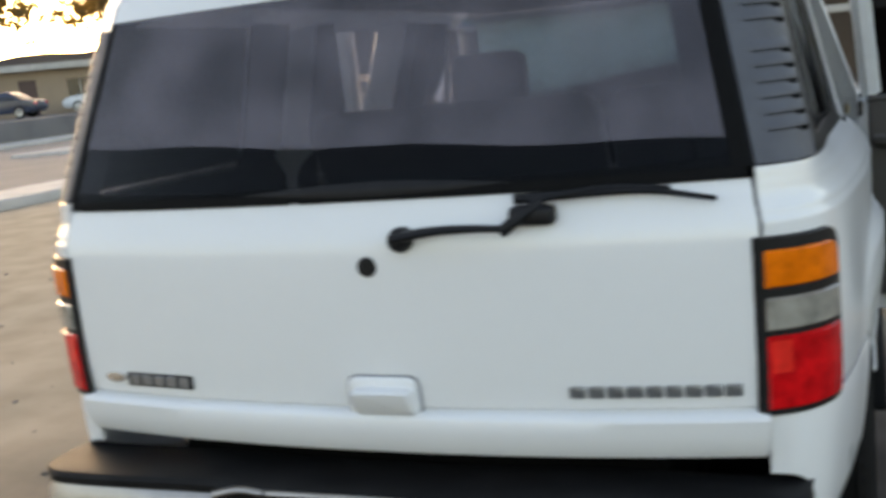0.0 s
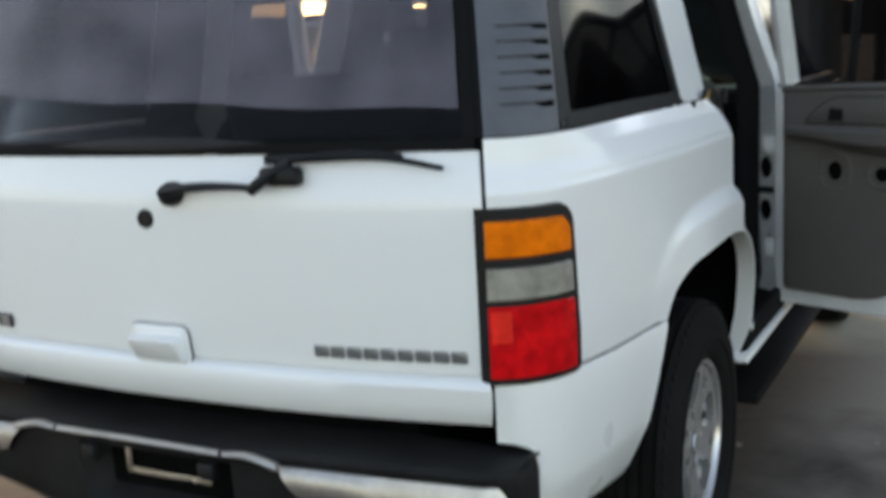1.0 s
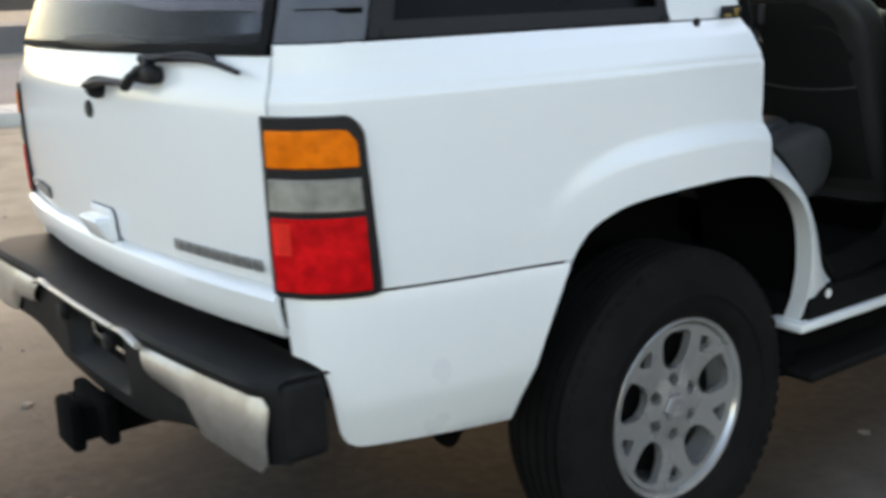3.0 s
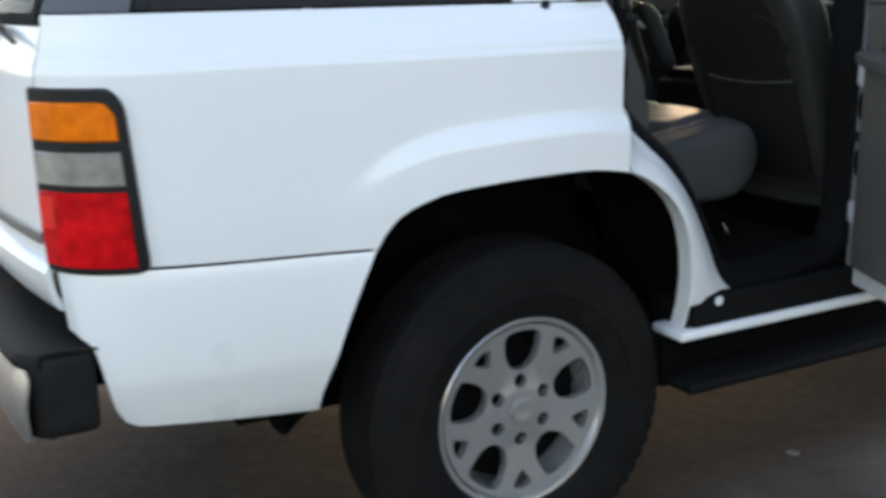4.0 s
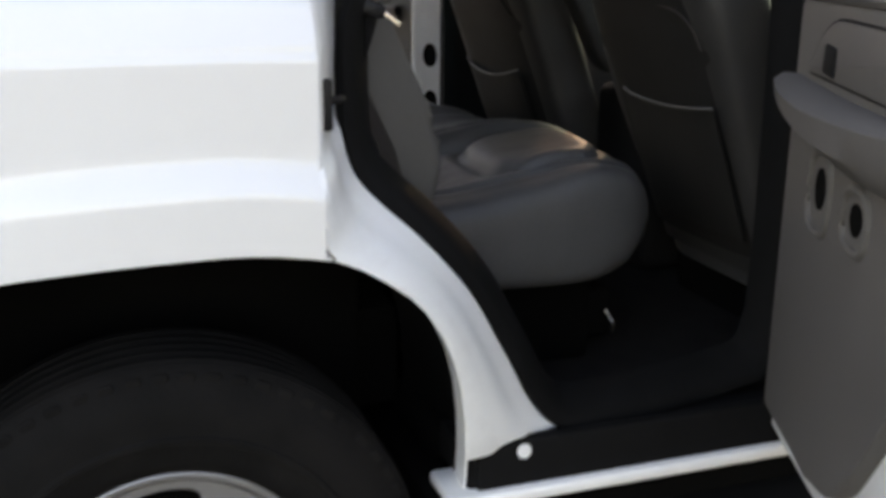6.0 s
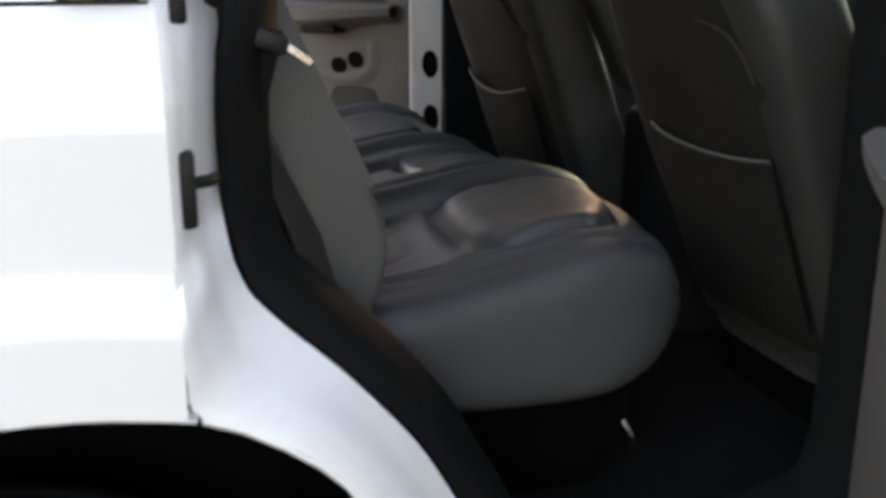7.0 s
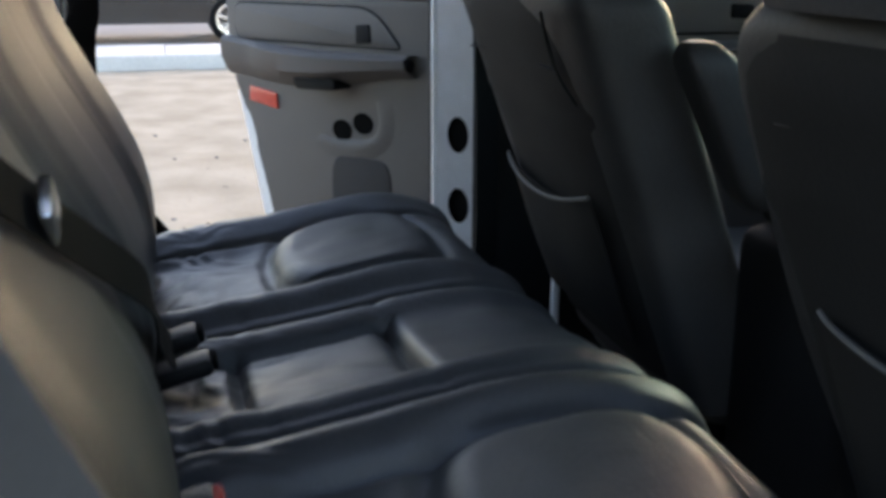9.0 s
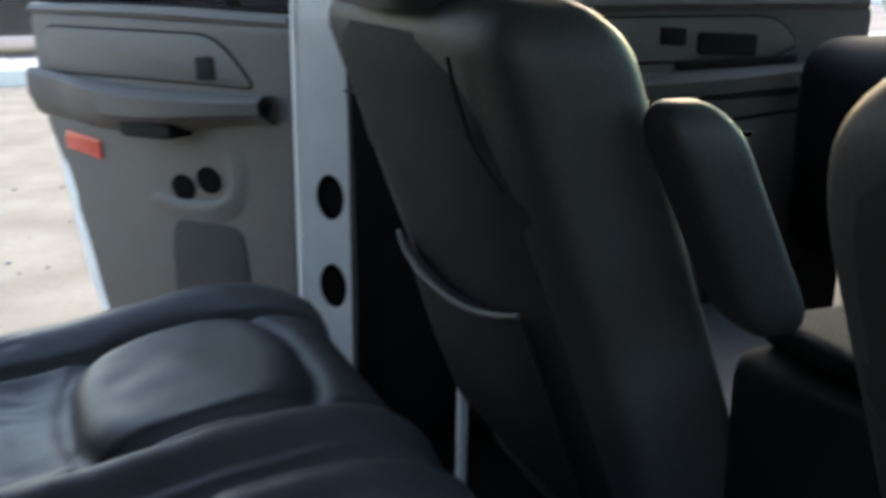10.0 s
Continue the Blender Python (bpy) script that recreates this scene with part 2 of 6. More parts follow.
BARK = mat("bark", (0.10, 0.07, 0.05), 0.9, 0, 0.3, 5, bump=0.8, bscale=25)
LEAF = mat("dusty_foliage", (0.12, 0.10, 0.04), 0.7, 0, 0.35, 1.5, fine=0.3, bscale=9)
LN, LL = LEAF.node_tree.nodes, LEAF.node_tree.links
thin, both = LN.new("ShaderNodeBsdfTranslucent"), LN.new("ShaderNodeMixShader")
thin.inputs["Color"].default_value = (0.42, 0.27, 0.07, 1)
both.inputs["Fac"].default_value = 0.45
LL.new(LN["Principled BSDF"].outputs["BSDF"], both.inputs[1])
LL.new(thin.outputs["BSDF"], both.inputs[2])
LL.new(both.outputs["Shader"], LN["Material Output"].inputs["Surface"])
HILL = mat("hazy_hill", (0.12, 0.095, 0.085), 1.0, 0, 0.15, 0.02)
BLUECAR = mat("dark_blue_car_paint", (0.03, 0.04, 0.07), 0.25, 0, 0.1, 3, coat=0.6)
BLACKCAR = mat("black_car_paint", (0.012, 0.012, 0.014), 0.22, 0, 0.2, 3, coat=0.6)
PALECAR = mat("silver_white_car_paint", (0.62, 0.64, 0.66), 0.3, 0.1, 0.04, 3, coat=0.5)
STONE = mat("pebble", (0.19, 0.165, 0.135), 0.9, 0, 0.3, 9, bump=0.4, bscale=60)


# ---- mesh helpers ----
def part(name, bm, material, parent=None, label="", smooth=True, angle=40):
    me = bpy.data.meshes.new(name)
    bmesh.ops.recalc_face_normals(bm, faces=bm.faces[:])
    for f in bm.faces:
        f.smooth = smooth
    if smooth:
        lim = radians(angle)
        for e in bm.edges:
            e.smooth = not (len(e.link_faces) == 2 and e.calc_face_angle(0) > lim)
    bm.to_mesh(me)
    bm.free()
    for m in material if isinstance(material, (list, tuple)) else [material]:
        me.materials.append(m)
    ob = new(name, me)
    if parent:
        ob.parent = parent
    if label:
        ob["label"] = label
    return ob


def group_empty(name, parent=None):
    e = new(name)
    e.empty_display_size = 0.1
    if parent:
        e.parent = parent
    return e


def surf(rows, closed=False, bm=None):
    """A sheet through rows of points."""
    bm = bm or bmesh.new()
    vs = [[bm.verts.new(p) for p in r] for r in rows]
    n = len(vs[0])
    for a, b in zip(vs, vs[1:]):
        for i in range(n if closed else n - 1):
            j = (i + 1) % n
            q = [a[i], a[j], b[j], b[i]]
            if (q[0].co - q[3].co).length < 1e-7 and (q[1].co - q[2].co).length < 1e-7:
                continue
            bm.faces.new(q)
    return bm


def thick(bm, t):
    bmesh.ops.remove_doubles(bm, verts=bm.verts[:], dist=1e-5)
    bmesh.ops.recalc_face_normals(bm, faces=bm.faces[:])
    bmesh.ops.solidify(bm, geom=bm.faces[:], thickness=t)
    return bm


def rbox(x0, x1, y0, y1, z0, z1, r=0.01, seg=2, m=None, bm=None):
    own = bmesh.new()
    bmesh.ops.create_cube(own, size=1)
    for v in own.verts:
        v.co = Vector(((x0 + x1) / 2 + v.co.x * (x1 - x0), (y0 + y1) / 2 + v.co.y * (y1 - y0), (z0 + z1) / 2 + v.co.z * (z1 - z0)))
    if r:
        bmesh.ops.bevel(own, geom=own.edges[:], offset=min(r, 0.49 * min(x1 - x0, y1 - y0, z1 - z0)), segments=seg, profile=0.5, affect="EDGES")
    if m:
        bmesh.ops.transform(own, matrix=m, verts=own.verts[:])
    if bm is None:
        return own
    return merge(bm, own)


def merge(bm, other):
    me = bpy.data.meshes.new("tmp")
    other.to_mesh(me)
    other.free()
    bm.from_mesh(me)
    bpy.data.meshes.remove(me)
    return bm


def lathe(profile, centre, axis="x", n=72):
    """profile: (along the axis, radius)."""
    rows = []
    c = Vector(centre)
    for a, r in profile:
        row = []
        for i in range(n):
            t = 2 * math.pi * i / n
            if axis == "x":
                row.append(c + Vector((a, r * math.cos(t), r * math.sin(t))))
            elif axis == "y":
                row.append(c + Vector((r * math.cos(t), a, r * math.sin(t))))
            else:
                row.append(c + Vector((r * math.cos(t), r * math.sin(t), a)))
        rows.append(row)
    return surf(rows, True)


def smooth_path(pts, per=8):
    P = [Vector(p) for p in pts]
    P = [2 * P[0] - P[1]] + P + [2 * P[-1] - P[-2]]
    out = []
    for i in range(1, len(P) - 2):
        for k in range(per):
            t = k / per
            a, b, c, d = P[i - 1:i + 3]
            out.append(0.5 * ((2 * b) + (c - a) * t + (2 * a - 5 * b + 4 * c - d) * t * t + (3 * b - a - 3 * c + d) * t ** 3))
    out.append(P[-2])
    return out


def tube(pts, r, n=10, per=6, bm=None, flat=1.0):
    path = smooth_path(pts, per) if per > 1 else [Vector(p) for p in pts]
    rows = []
    up = Vector((0, 0, 1))
    for i, p in enumerate(path):
        d = (path[min(i + 1, len(path) - 1)] - path[max(i - 1, 0)]).normalized()
        s = d.cross(up)
        s = s.normalized() if s.length > 1e-4 else Vector((1, 0, 0))
        u = s.cross(d)
        rr = r[0] + (r[1] - r[0]) * i / (len(path) - 1) if isinstance(r, tuple) else r
        rows.append([p + s * rr * math.cos(2 * math.pi * k / n) + u * rr * flat * math.sin(2 * math.pi * k / n) for k in range(n)])
    b = surf(rows, True)
    for row in (b.verts[:n], b.verts[-n:]):
        try:
            b.faces.new(list(row))
        except ValueError:
            pass
    return b if bm is None else merge(bm, b)


def plate(outline, put, depth, bevel=0.0, seg=2):
    """A flat piece: outline in (u, v), put(u, v, w) gives the place, w from 0 to depth."""
    bm = bmesh.new()
    vs = [bm.verts.new((u, v, 0)) for u, v in outline]
    f = bm.faces.new(vs)
    r = bmesh.ops.extrude_face_region(bm, geom=[f])
    for v in r["geom"]:
        if isinstance(v, bmesh.types.BMVert):
            v.co.z = depth
    if bevel:
        top = [e for e in bm.edges if all(abs(v.co.z - depth) < 1e-6 for v in e.verts)]
        bmesh.ops.bevel(bm, geom=top, offset=bevel, segments=seg, profile=0.5, affect="EDGES")
    for v in bm.verts:
        v.co = Vector(put(*v.co))
    return bm


def rounded(pts, r, n=4):
    """Corners of a polygon rounded; r one radius or one for each corner."""
    out = []
    m = len(pts)
    for i in range(m):
        p, a, b = Vector(pts[i]), Vector(pts[i - 1]), Vector(pts[(i + 1) % m])
        rr = r[i] if isinstance(r, (list, tuple)) else r
        if rr <= 0:
            out.append(tuple(p))
            continue
        da, db = (a - p), (b - p)
        la, lb = min(rr, da.length * 0.48), min(rr, db.length * 0.48)
        s, e = p + da.normalized() * la, p + db.normalized() * lb
        for k in range(n + 1):
            t = k / n
            out.append(tuple((1 - t) ** 2 * s + 2 * t * (1 - t) * p + t * t * e))
    return out


def lerp_table(tab):
    xs, ys = [t[0] for t in tab], [t[1] for t in tab]
    return lambda x: float(np.interp(x, xs, ys))


def smoothstep(a, b, x):
    t = min(1, max(0, (x - a) / (b - a)))
    return t * t * (3 - 2 * t)


def blob_rows(sections, n=28, e=3.0):
    """Rows for a soft upright body: sections of (centre, half width along x, half depth along y, exponent)."""
    rows = []
    for c, w, d in sections:
        row = []
        for k in range(n):
            t = 2 * math.pi * k / n
            cx, sy = math.cos(t), math.sin(t)
            row.append(Vector(c) + Vector((w * math.copysign(abs(cx) ** (2 / e), cx), d * math.copysign(abs(sy) ** (2 / e), sy), 0)))
        rows.append(row)
    return rows


def capped(rows):
    bm = surf(rows, True)
    bm.verts.ensure_lookup_table()
    n = len(rows[0])
    for row in (bm.verts[:n], bm.verts[len(bm.verts) - n:]):
        c = bm.verts.new(sum((v.co for v in row), Vector()) / n)
        for i in range(n):
            bm.faces.new((row[i], row[(i + 1) % n], c))
    return bm

# ---- the large white vehicle: outer shell ----
CX = -0.015
PLAN = smooth_path([(0.787, 0.098, 0), (0.840, 0.128, 0), (0.882, 0.180, 0), (0.905, 0.250, 0), (0.928, 0.38, 0), (0.945, 0.55, 0), (0.960, 0.75, 0), (0.969, 1.0, 0), (0.972, 1.28, 0), (0.978, 2.0, 0), (0.978, 3.0, 0)], 10)
PLAN_S = [0.0]
for _a, _b in zip(PLAN, PLAN[1:]):
    PLAN_S.append(PLAN_S[-1] + (_b - _a).length)
SECTION = lerp_table([(0.44, -0.095), (0.50, -0.062), (0.60, -0.030), (0.80, -0.006), (0.90, 0), (1.10, 0.002), (1.186, 0.002), (1.194, -0.0045), (1.203, -0.0045), (1.225, -0.018), (1.25, -0.034), (1.285, -0.072), (1.32, -0.088), (1.50, -0.150), (1.70, -0.222), (1.74, -0.245), (1.77, -0.30)])
ARCH = [(0.565, 0.50), (0.575, 0.54), (0.60, 0.62), (0.62, 0.68), (0.65, 0.755), (0.68, 0.82), (0.70, 0.852), (0.73, 0.882), (0.78, 0.906), (0.84, 0.922), (0.94, 0.932), (1.05, 0.937), (1.17, 0.937), (1.28, 0.922)]
ARCH = [(p.x, p.y) for p in smooth_path([(a, b, 0) for a, b in ARCH], 4)]
ARCH_FRONT = [(1.28, 0.922), (1.315, 0.908), (1.352, 0.885), (1.388, 0.858), (1.413, 0.832), (1.440, 0.79), (1.458, 0.75), (1.473, 0.70), (1.483, 0.64), (1.490, 0.57), (1.496, 0.52), (1.500, 0.475)]
arch_z = lerp_table(ARCH)
ARCH_ALL = [Vector((a[0], a[1])) for a in ARCH + ARCH_FRONT[1:]]


LAMP_IN = -0.019


def s_of_y(y):
    return float(np.interp(y, [p.y for p in PLAN], PLAN_S))


def flare(y, z):
    best = 9
    q = Vector((y, z))
    for a, b in zip(ARCH_ALL, ARCH_ALL[1:]):
        t = max(0, min(1, (q - a).dot(b - a) / (b - a).length_squared))
        best = min(best, (q - a.lerp(b, t)).length)
    return 0.030 * (1 - smoothstep(0.075, 0.125, best)) * smoothstep(0.55, 1.0, y) * smoothstep(0.3, 0.6, z)


def skin(side, s, z, off=0.0):
    """A point of the vehicle's side: s along the plan from the tailgate's seam, z the height, off outwards."""
    x = float(np.interp(s, PLAN_S, [p.x for p in PLAN]))
    y = float(np.interp(s, PLAN_S, [p.y for p in PLAN]))
    d = 0.02
    tx = float(np.interp(s + d, PLAN_S, [p.x for p in PLAN]) - np.interp(max(0, s - d), PLAN_S, [p.x for p in PLAN]))
    ty = float(np.interp(s + d, PLAN_S, [p.y for p in PLAN]) - np.interp(max(0, s - d), PLAN_S, [p.y for p in PLAN]))
    ln = math.hypot(tx, ty)
    nx, ny = ty / ln, -tx / ln
    if s < 0:
        x, y = x + s, y + 0.35 * s
    up = max(0.0, z - 1.282)
    o = SECTION(min(z, 1.282)) + off + (flare(y, z) if up == 0 else 0)
    # the shoulder draws in less towards the rear corner, where the pillar stands steeper
    rear = 1 - smoothstep(0.12, 0.75, y)
    o *= 1 - 0.66 * rear * smoothstep(1.195, 1.285, z)
    tuck = (0.235 - 0.035 * rear) * up + 0.9 * max(0.0, z - 1.73) ** 1.5 * 4
    return Vector((CX + side * (x + nx * o - tuck), y + ny * o + 0.36 * up * (1 - smoothstep(0.1, 0.95, y)), z))


def panel(side, ss, zlo, zhi, nz=24, off=0.0, t=0.010):
    """A sheet of the side between two heights that follow s."""
    rows = []
    for s in ss:
        a, b = zlo(s), zhi(s)
        rows.append([skin(side, s, a + (b - a) * k / nz, off) for k in range(nz + 1)])
    bm = surf(rows)
    return thick(bm, t)


def y_of_s(s):
    return float(np.interp(s, PLAN_S, [p.y for p in PLAN]))


def span(a, b, n, extra=()):
    return sorted(set([a + (b - a) * i / n for i in range(n + 1)] + [e for e in extra if a < e < b]))


def gate_pt_early(side, u, z):
    """A place just inside the rear window's edge."""
    p = skin(side, 0.0, z, -0.022)
    p.x = CX + (p.x - CX) * u
    p.y -= 0.066 * (1 - u ** 2.2)
    return p


suv = tagged(group_empty("sport_utility_vehicle"), "white sport utility vehicle with both rear doors open on dirt", "car")
BELT = 1.282
S_END = s_of_y(1.267)

for side, word in ((1, "right"), (-1, "left")):
    q = group_empty("quarter_panel", suv)
    seam = lambda s: float(np.interp(y_of_s(s), [0.1, 0.25, 0.69], [0.826, 0.826, 0.816]))
    ss = span(0.004, S_END, 46, [s_of_y(a[0]) for a in ARCH])
    part("quarter_skin", panel(side, ss, lambda s: max(seam(s) + 0.003, arch_z(y_of_s(s)) if y_of_s(s) > 0.6 else 0), lambda s: BELT, 72), WHITE, q)
    ss = span(0.004, s_of_y(0.672), 40, [s_of_y(a[0]) for a in ARCH] + [s_of_y(0.11 + 0.006 * k) for k in range(12)])

    def cover_low(s):
        y = y_of_s(s)
        base = float(np.interp(y, [0.10, 0.118, 0.134, 0.144, 0.149, 0.154, 0.165, 0.19, 0.3, 0.57], [0.70, 0.698, 0.686, 0.660, 0.62, 0.54, 0.515, 0.503, 0.495, 0.472]))
        return max(base, arch_z(y) if y > 0.568 else 0)
    rows = []
    for s in ss:
        a, b = cover_low(s), seam(s) - 0.0025
        zz = [a + (b - a) * k / 24 for k in range(25)]
        rows.append([skin(side, s, z, 0.002 + 0.015 * math.sin(math.pi * min(1, max(0, (b - z) / 0.36))) ** 0.7 * smoothstep(0.0, 0.06, s)) for z in zz])
    part("bumper_cover", thick(surf(rows), 0.010), WHITE, q)
    # the rolled lip of the wheel opening
    rim = [skin(side, s_of_y(min(a[0], 1.275)), a[1]) for a in ARCH]
    rows = [[p + Vector((0, 0, 0)) for p in rim], [p + Vector((-side * 0.014, 0, 0.003)) for p in rim]]
    part("wheel_opening_lip", thick(surf(rows), 0.003), WHITE, q)
    # small plug at the belt and the trim badge plate
    if side == 1:
        b = lathe([(0, 0.0), (0.006, 0.010), (0.010, 0.010), (0.012, 0.0)], skin(1, s_of_y(1.105), 1.279), "x", 16)
        part("belt_plug", b, BLACK, q)
    # roof rail and rear roof pillar panels
    ss = span(s_of_y(1.03), S_END, 8)
    part("rear_door_pillar", panel(side, ss, lambda s: BELT + 0.004, lambda s: 1.672, 14), WHITE, q)
    part("pillar_inner_trim", panel(side, ss, lambda s: BELT - 0.03, lambda s: 1.70, 6, -0.020), TRIMDARK, suv)
    ss = span(0.0, s_of_y(3.0), 40)
    part("roof_rail", panel(side, ss, lambda s: 1.676, lambda s: 1.768, 8), WHITE, q)
    # vented pillar trim at the corner
    s0, s1 = 0.006, s_of_y(0.247)
    dp = part("vented_pillar_trim", panel(side, span(s0, s1, 14), lambda s: BELT + 0.004, lambda s: 1.672, 24, 0.006), GREYPLAST, suv, "weathered dark grey plastic corner trim with vent slots")
    for i in (0, 1, 2, 3, 4, 5, 7, 8, 9, 10, 11):
        z = 1.342 + 0.0288 * i
        if z > 1.66:
            break
        rows = []
        for k in range(9):
            s = s_of_y(0.112) + (s_of_y(0.222) - s_of_y(0.112)) * k / 8
            w = math.sin(math.pi * min(1, k / 5)) if k < 2 else 1
            rows.append([skin(side, s, z + 0.022, 0.0063), skin(side, s, z + 0.016, 0.0085 + 0.002 * w), skin(side, s, z + 0.009, 0.009 + 0.008 * w), skin(side, s, z + 0.004, 0.009 + 0.010 * w), skin(side, s, z + 0.001, 0.008 + 0.008 * w), skin(side, s, z + 0.0005, 0.0065)])
        part("louvre", surf(rows), GREYPLAST, dp)
        rows = []
        for k in range(13):
            u = k / 12
            h = 0.0025 + 0.0075 * smoothstep(0.55, 0.72, u)
            rows.append([skin(side, s_of_y(0.118) + (s_of_y(0.236) - s_of_y(0.118)) * u, z + 0.0008 - h * j, 0.0075) for j in (0, 1)])
        # near-black strip on the trim paints the shade inside the slot
        part("vent_slot_shade", thick(surf(rows), 0.001), UNDER, dp)
    rows = [[gate_pt_early(side, w_, z) for z in (1.285, 1.4, 1.5, 1.6, 1.70)] for w_ in (0.88, 0.94, 1.0)] + [[skin(side, s, z, -0.022) for z in (1.285, 1.4, 1.5, 1.6, 1.70)] for s in (0.02, 0.06, 0.12, 0.2)]
    part("corner_pillar_core", surf(rows), TRIMDARK, suv)
    # fixed side window with its black frame
    sA, sB = s_of_y(0.252), s_of_y(1.026)
    part("side_window", panel(side, span(sA - 0.01, sB, 16), lambda s: 1.286, lambda s: 1.690, 12, -0.012, 0.004), PANEGLASS, suv)
    fr = bmesh.new()
    o = [(sA, 1.287), (sB, 1.287), (sB - 0.004, 1.672), (sA, 1.672)]
    for (a0, z0), (a1, z1), dz, ds in ((o[0], o[1], 0.030, 0), (o[3], o[2], -0.026, 0), (o[0], o[3], 0, 0.05), (o[1], o[2], 0, -0.028)):
        rows = []
        for k in range(17):
            t = k / 16
            rows.append([skin(side, a0 + (a1 - a0) * t, z0 + (z1 - z0) * t, 0.002), skin(side, a0 + (a1 - a0) * t + ds, z0 + (z1 - z0) * t + dz, 0.0005)])
        surf(rows, bm=fr)
    part("side_window_frame", thick(fr, 0.006), BLACK, suv)
    # inner wheel house: follows the opening a little outside its edge
    hub = Vector((1.03, 0.45))
    edge = ARCH_ALL
    rows = []
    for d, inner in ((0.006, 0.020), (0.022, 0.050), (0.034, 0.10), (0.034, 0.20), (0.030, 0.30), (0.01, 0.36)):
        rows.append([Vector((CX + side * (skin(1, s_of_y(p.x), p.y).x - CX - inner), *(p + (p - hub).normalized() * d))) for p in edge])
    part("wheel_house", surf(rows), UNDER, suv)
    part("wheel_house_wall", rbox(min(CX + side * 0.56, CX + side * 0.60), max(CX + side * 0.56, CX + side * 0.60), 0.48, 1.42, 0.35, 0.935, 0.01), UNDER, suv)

# fixed pieces of the badge plate: dark plate with gilt bars
m = skin(1, s_of_y(1.225), 1.292)
bp = part("badge_plate", rbox(-0.003, 0.003, -0.040, 0.030, -0.012, 0.016, 0.004, 2, Matrix.Translation(m + Vector((0.014, 0, 0.004)))), BLACK, suv, "black badge plate with gilt bars")
part("badge_bar", rbox(-0.001, 0.003, -0.030, -0.008, -0.008, -0.003, 0.001, 1, Matrix.Translation(m + Vector((0.0165, 0, 0.004)))), GOLD, bp)
part("badge_bar", rbox(-0.001, 0.003, 0.000, 0.020, 0.004, 0.009, 0.001, 1, Matrix.Translation(m + Vector((0.0165, 0, 0.004)))), GOLD, bp)
part("badge_bar", rbox(-0.001, 0.003, 0.007, 0.013, -0.008, 0.004, 0.001, 1, Matrix.Translation(m + Vector((0.0165, 0, 0.004)))), GOLD, bp)

# tail lamps
S_LAMP = s_of_y(0.250)
for side in (1, -1):
    lamp = group_empty("tail_lamp", suv)

    def lens(s, z, off):
        """The lamp's outer edge slants inwards as it rises."""
        return skin(side, s - 0.024 * (max(0, s) / S_LAMP) ** 2 * min(1, max(0, (z - 0.83) / 0.32)), z, off)

    def lamp_top(s):
        e = max(0, (s - (S_LAMP - 0.045)) / 0.045)
        return 1.158 - 0.050 * (1 - math.sqrt(max(0, 1 - e * e)))

    def lamp_low(s):
        e = max(0, (s - (S_LAMP - 0.03)) / 0.03)
        return 0.818 + 0.018 * (1 - math.sqrt(max(0, 1 - e * e)))
    ss = span(LAMP_IN, S_LAMP, 22, [S_LAMP - 0.045 + 0.045 * math.sin(k / 8 * math.pi / 2) for k in range(1, 8)])
    rows = []
    for s in ss:
        a, b = lamp_low(s), lamp_top(s)
        row = [lens(s, a, 0.0)]
        for k in range(13):
            row.append(lens(s, a + 0.003 + (b - a - 0.006) * k / 12, 0.011 if LAMP_IN + 0.004 < s < S_LAMP - 0.003 else 0.002))
        row.append(lens(s, b, 0.0))
        rows.append(row)
    part("lamp_housing", surf(rows), BLACK, lamp, "black tail lamp housing")
    for nm, m, z0, z1, lab in (("turn_lens", AMBERLENS, 1.064, 1.134, "amber lens"), ("reverse_lens", CLEARLENS, 0.984, 1.046, "smoky clear lens"), ("brake_lens", REDLENS, 0.832, 0.974, "red lens")):
        rows = []
        a, b = LAMP_IN + 0.016, S_LAMP - 0.022
        us = [a, a + 0.003] + [a + 0.003 + (b - a - 0.006) * k / 12 for k in range(1, 12)] + [b - 0.003, b]
        for i, s in enumerate(us):
            edge = i in (0, len(us) - 1)
            row = [lens(s, z0, 0.0105)]
            for k in range(9):
                zz = z0 + 0.004 + (z1 - z0 - 0.008) * k / 8
                top = lamp_top(s + 0.018) - 0.022
                row.append(lens(s, min(zz, top), 0.0105 if edge else 0.0165))
            row.append(lens(s, min(z1, lamp_top(s + 0.018) - 0.020), 0.0105))
            rows.append(row)
        part(nm, surf(rows), m, lamp, lab)
    part("reflector_block", surf([[lens(LAMP_IN + 0.022 + 0.0095 * k, z, 0.0169) for z in (0.905, 0.93, 0.966)] for k in range(5)]), REDBRIGHT, lamp, "brighter red reflector behind the lens")
    # brighter reflector cup seen in the clear lens
    part("reflector_ridge", surf([[lens(LAMP_IN + 0.095 + 0.01 * k, z, 0.0172) for z in (0.99, 1.04)] for k in range(3)]), CLEARLENS, lamp)


# tailgate, bowed in plan
def gate_pt(u, z, off=0.0):
    """u from -1 at the left seam to 1 at the right one."""
    L, R = skin(-1, 0.0, z, off), skin(1, 0.0, z, off)
    p = L.lerp(R, (u + 1) / 2)
    p.y -= 0.066 * (1 - abs(u) ** 2.2) + 0
    return p


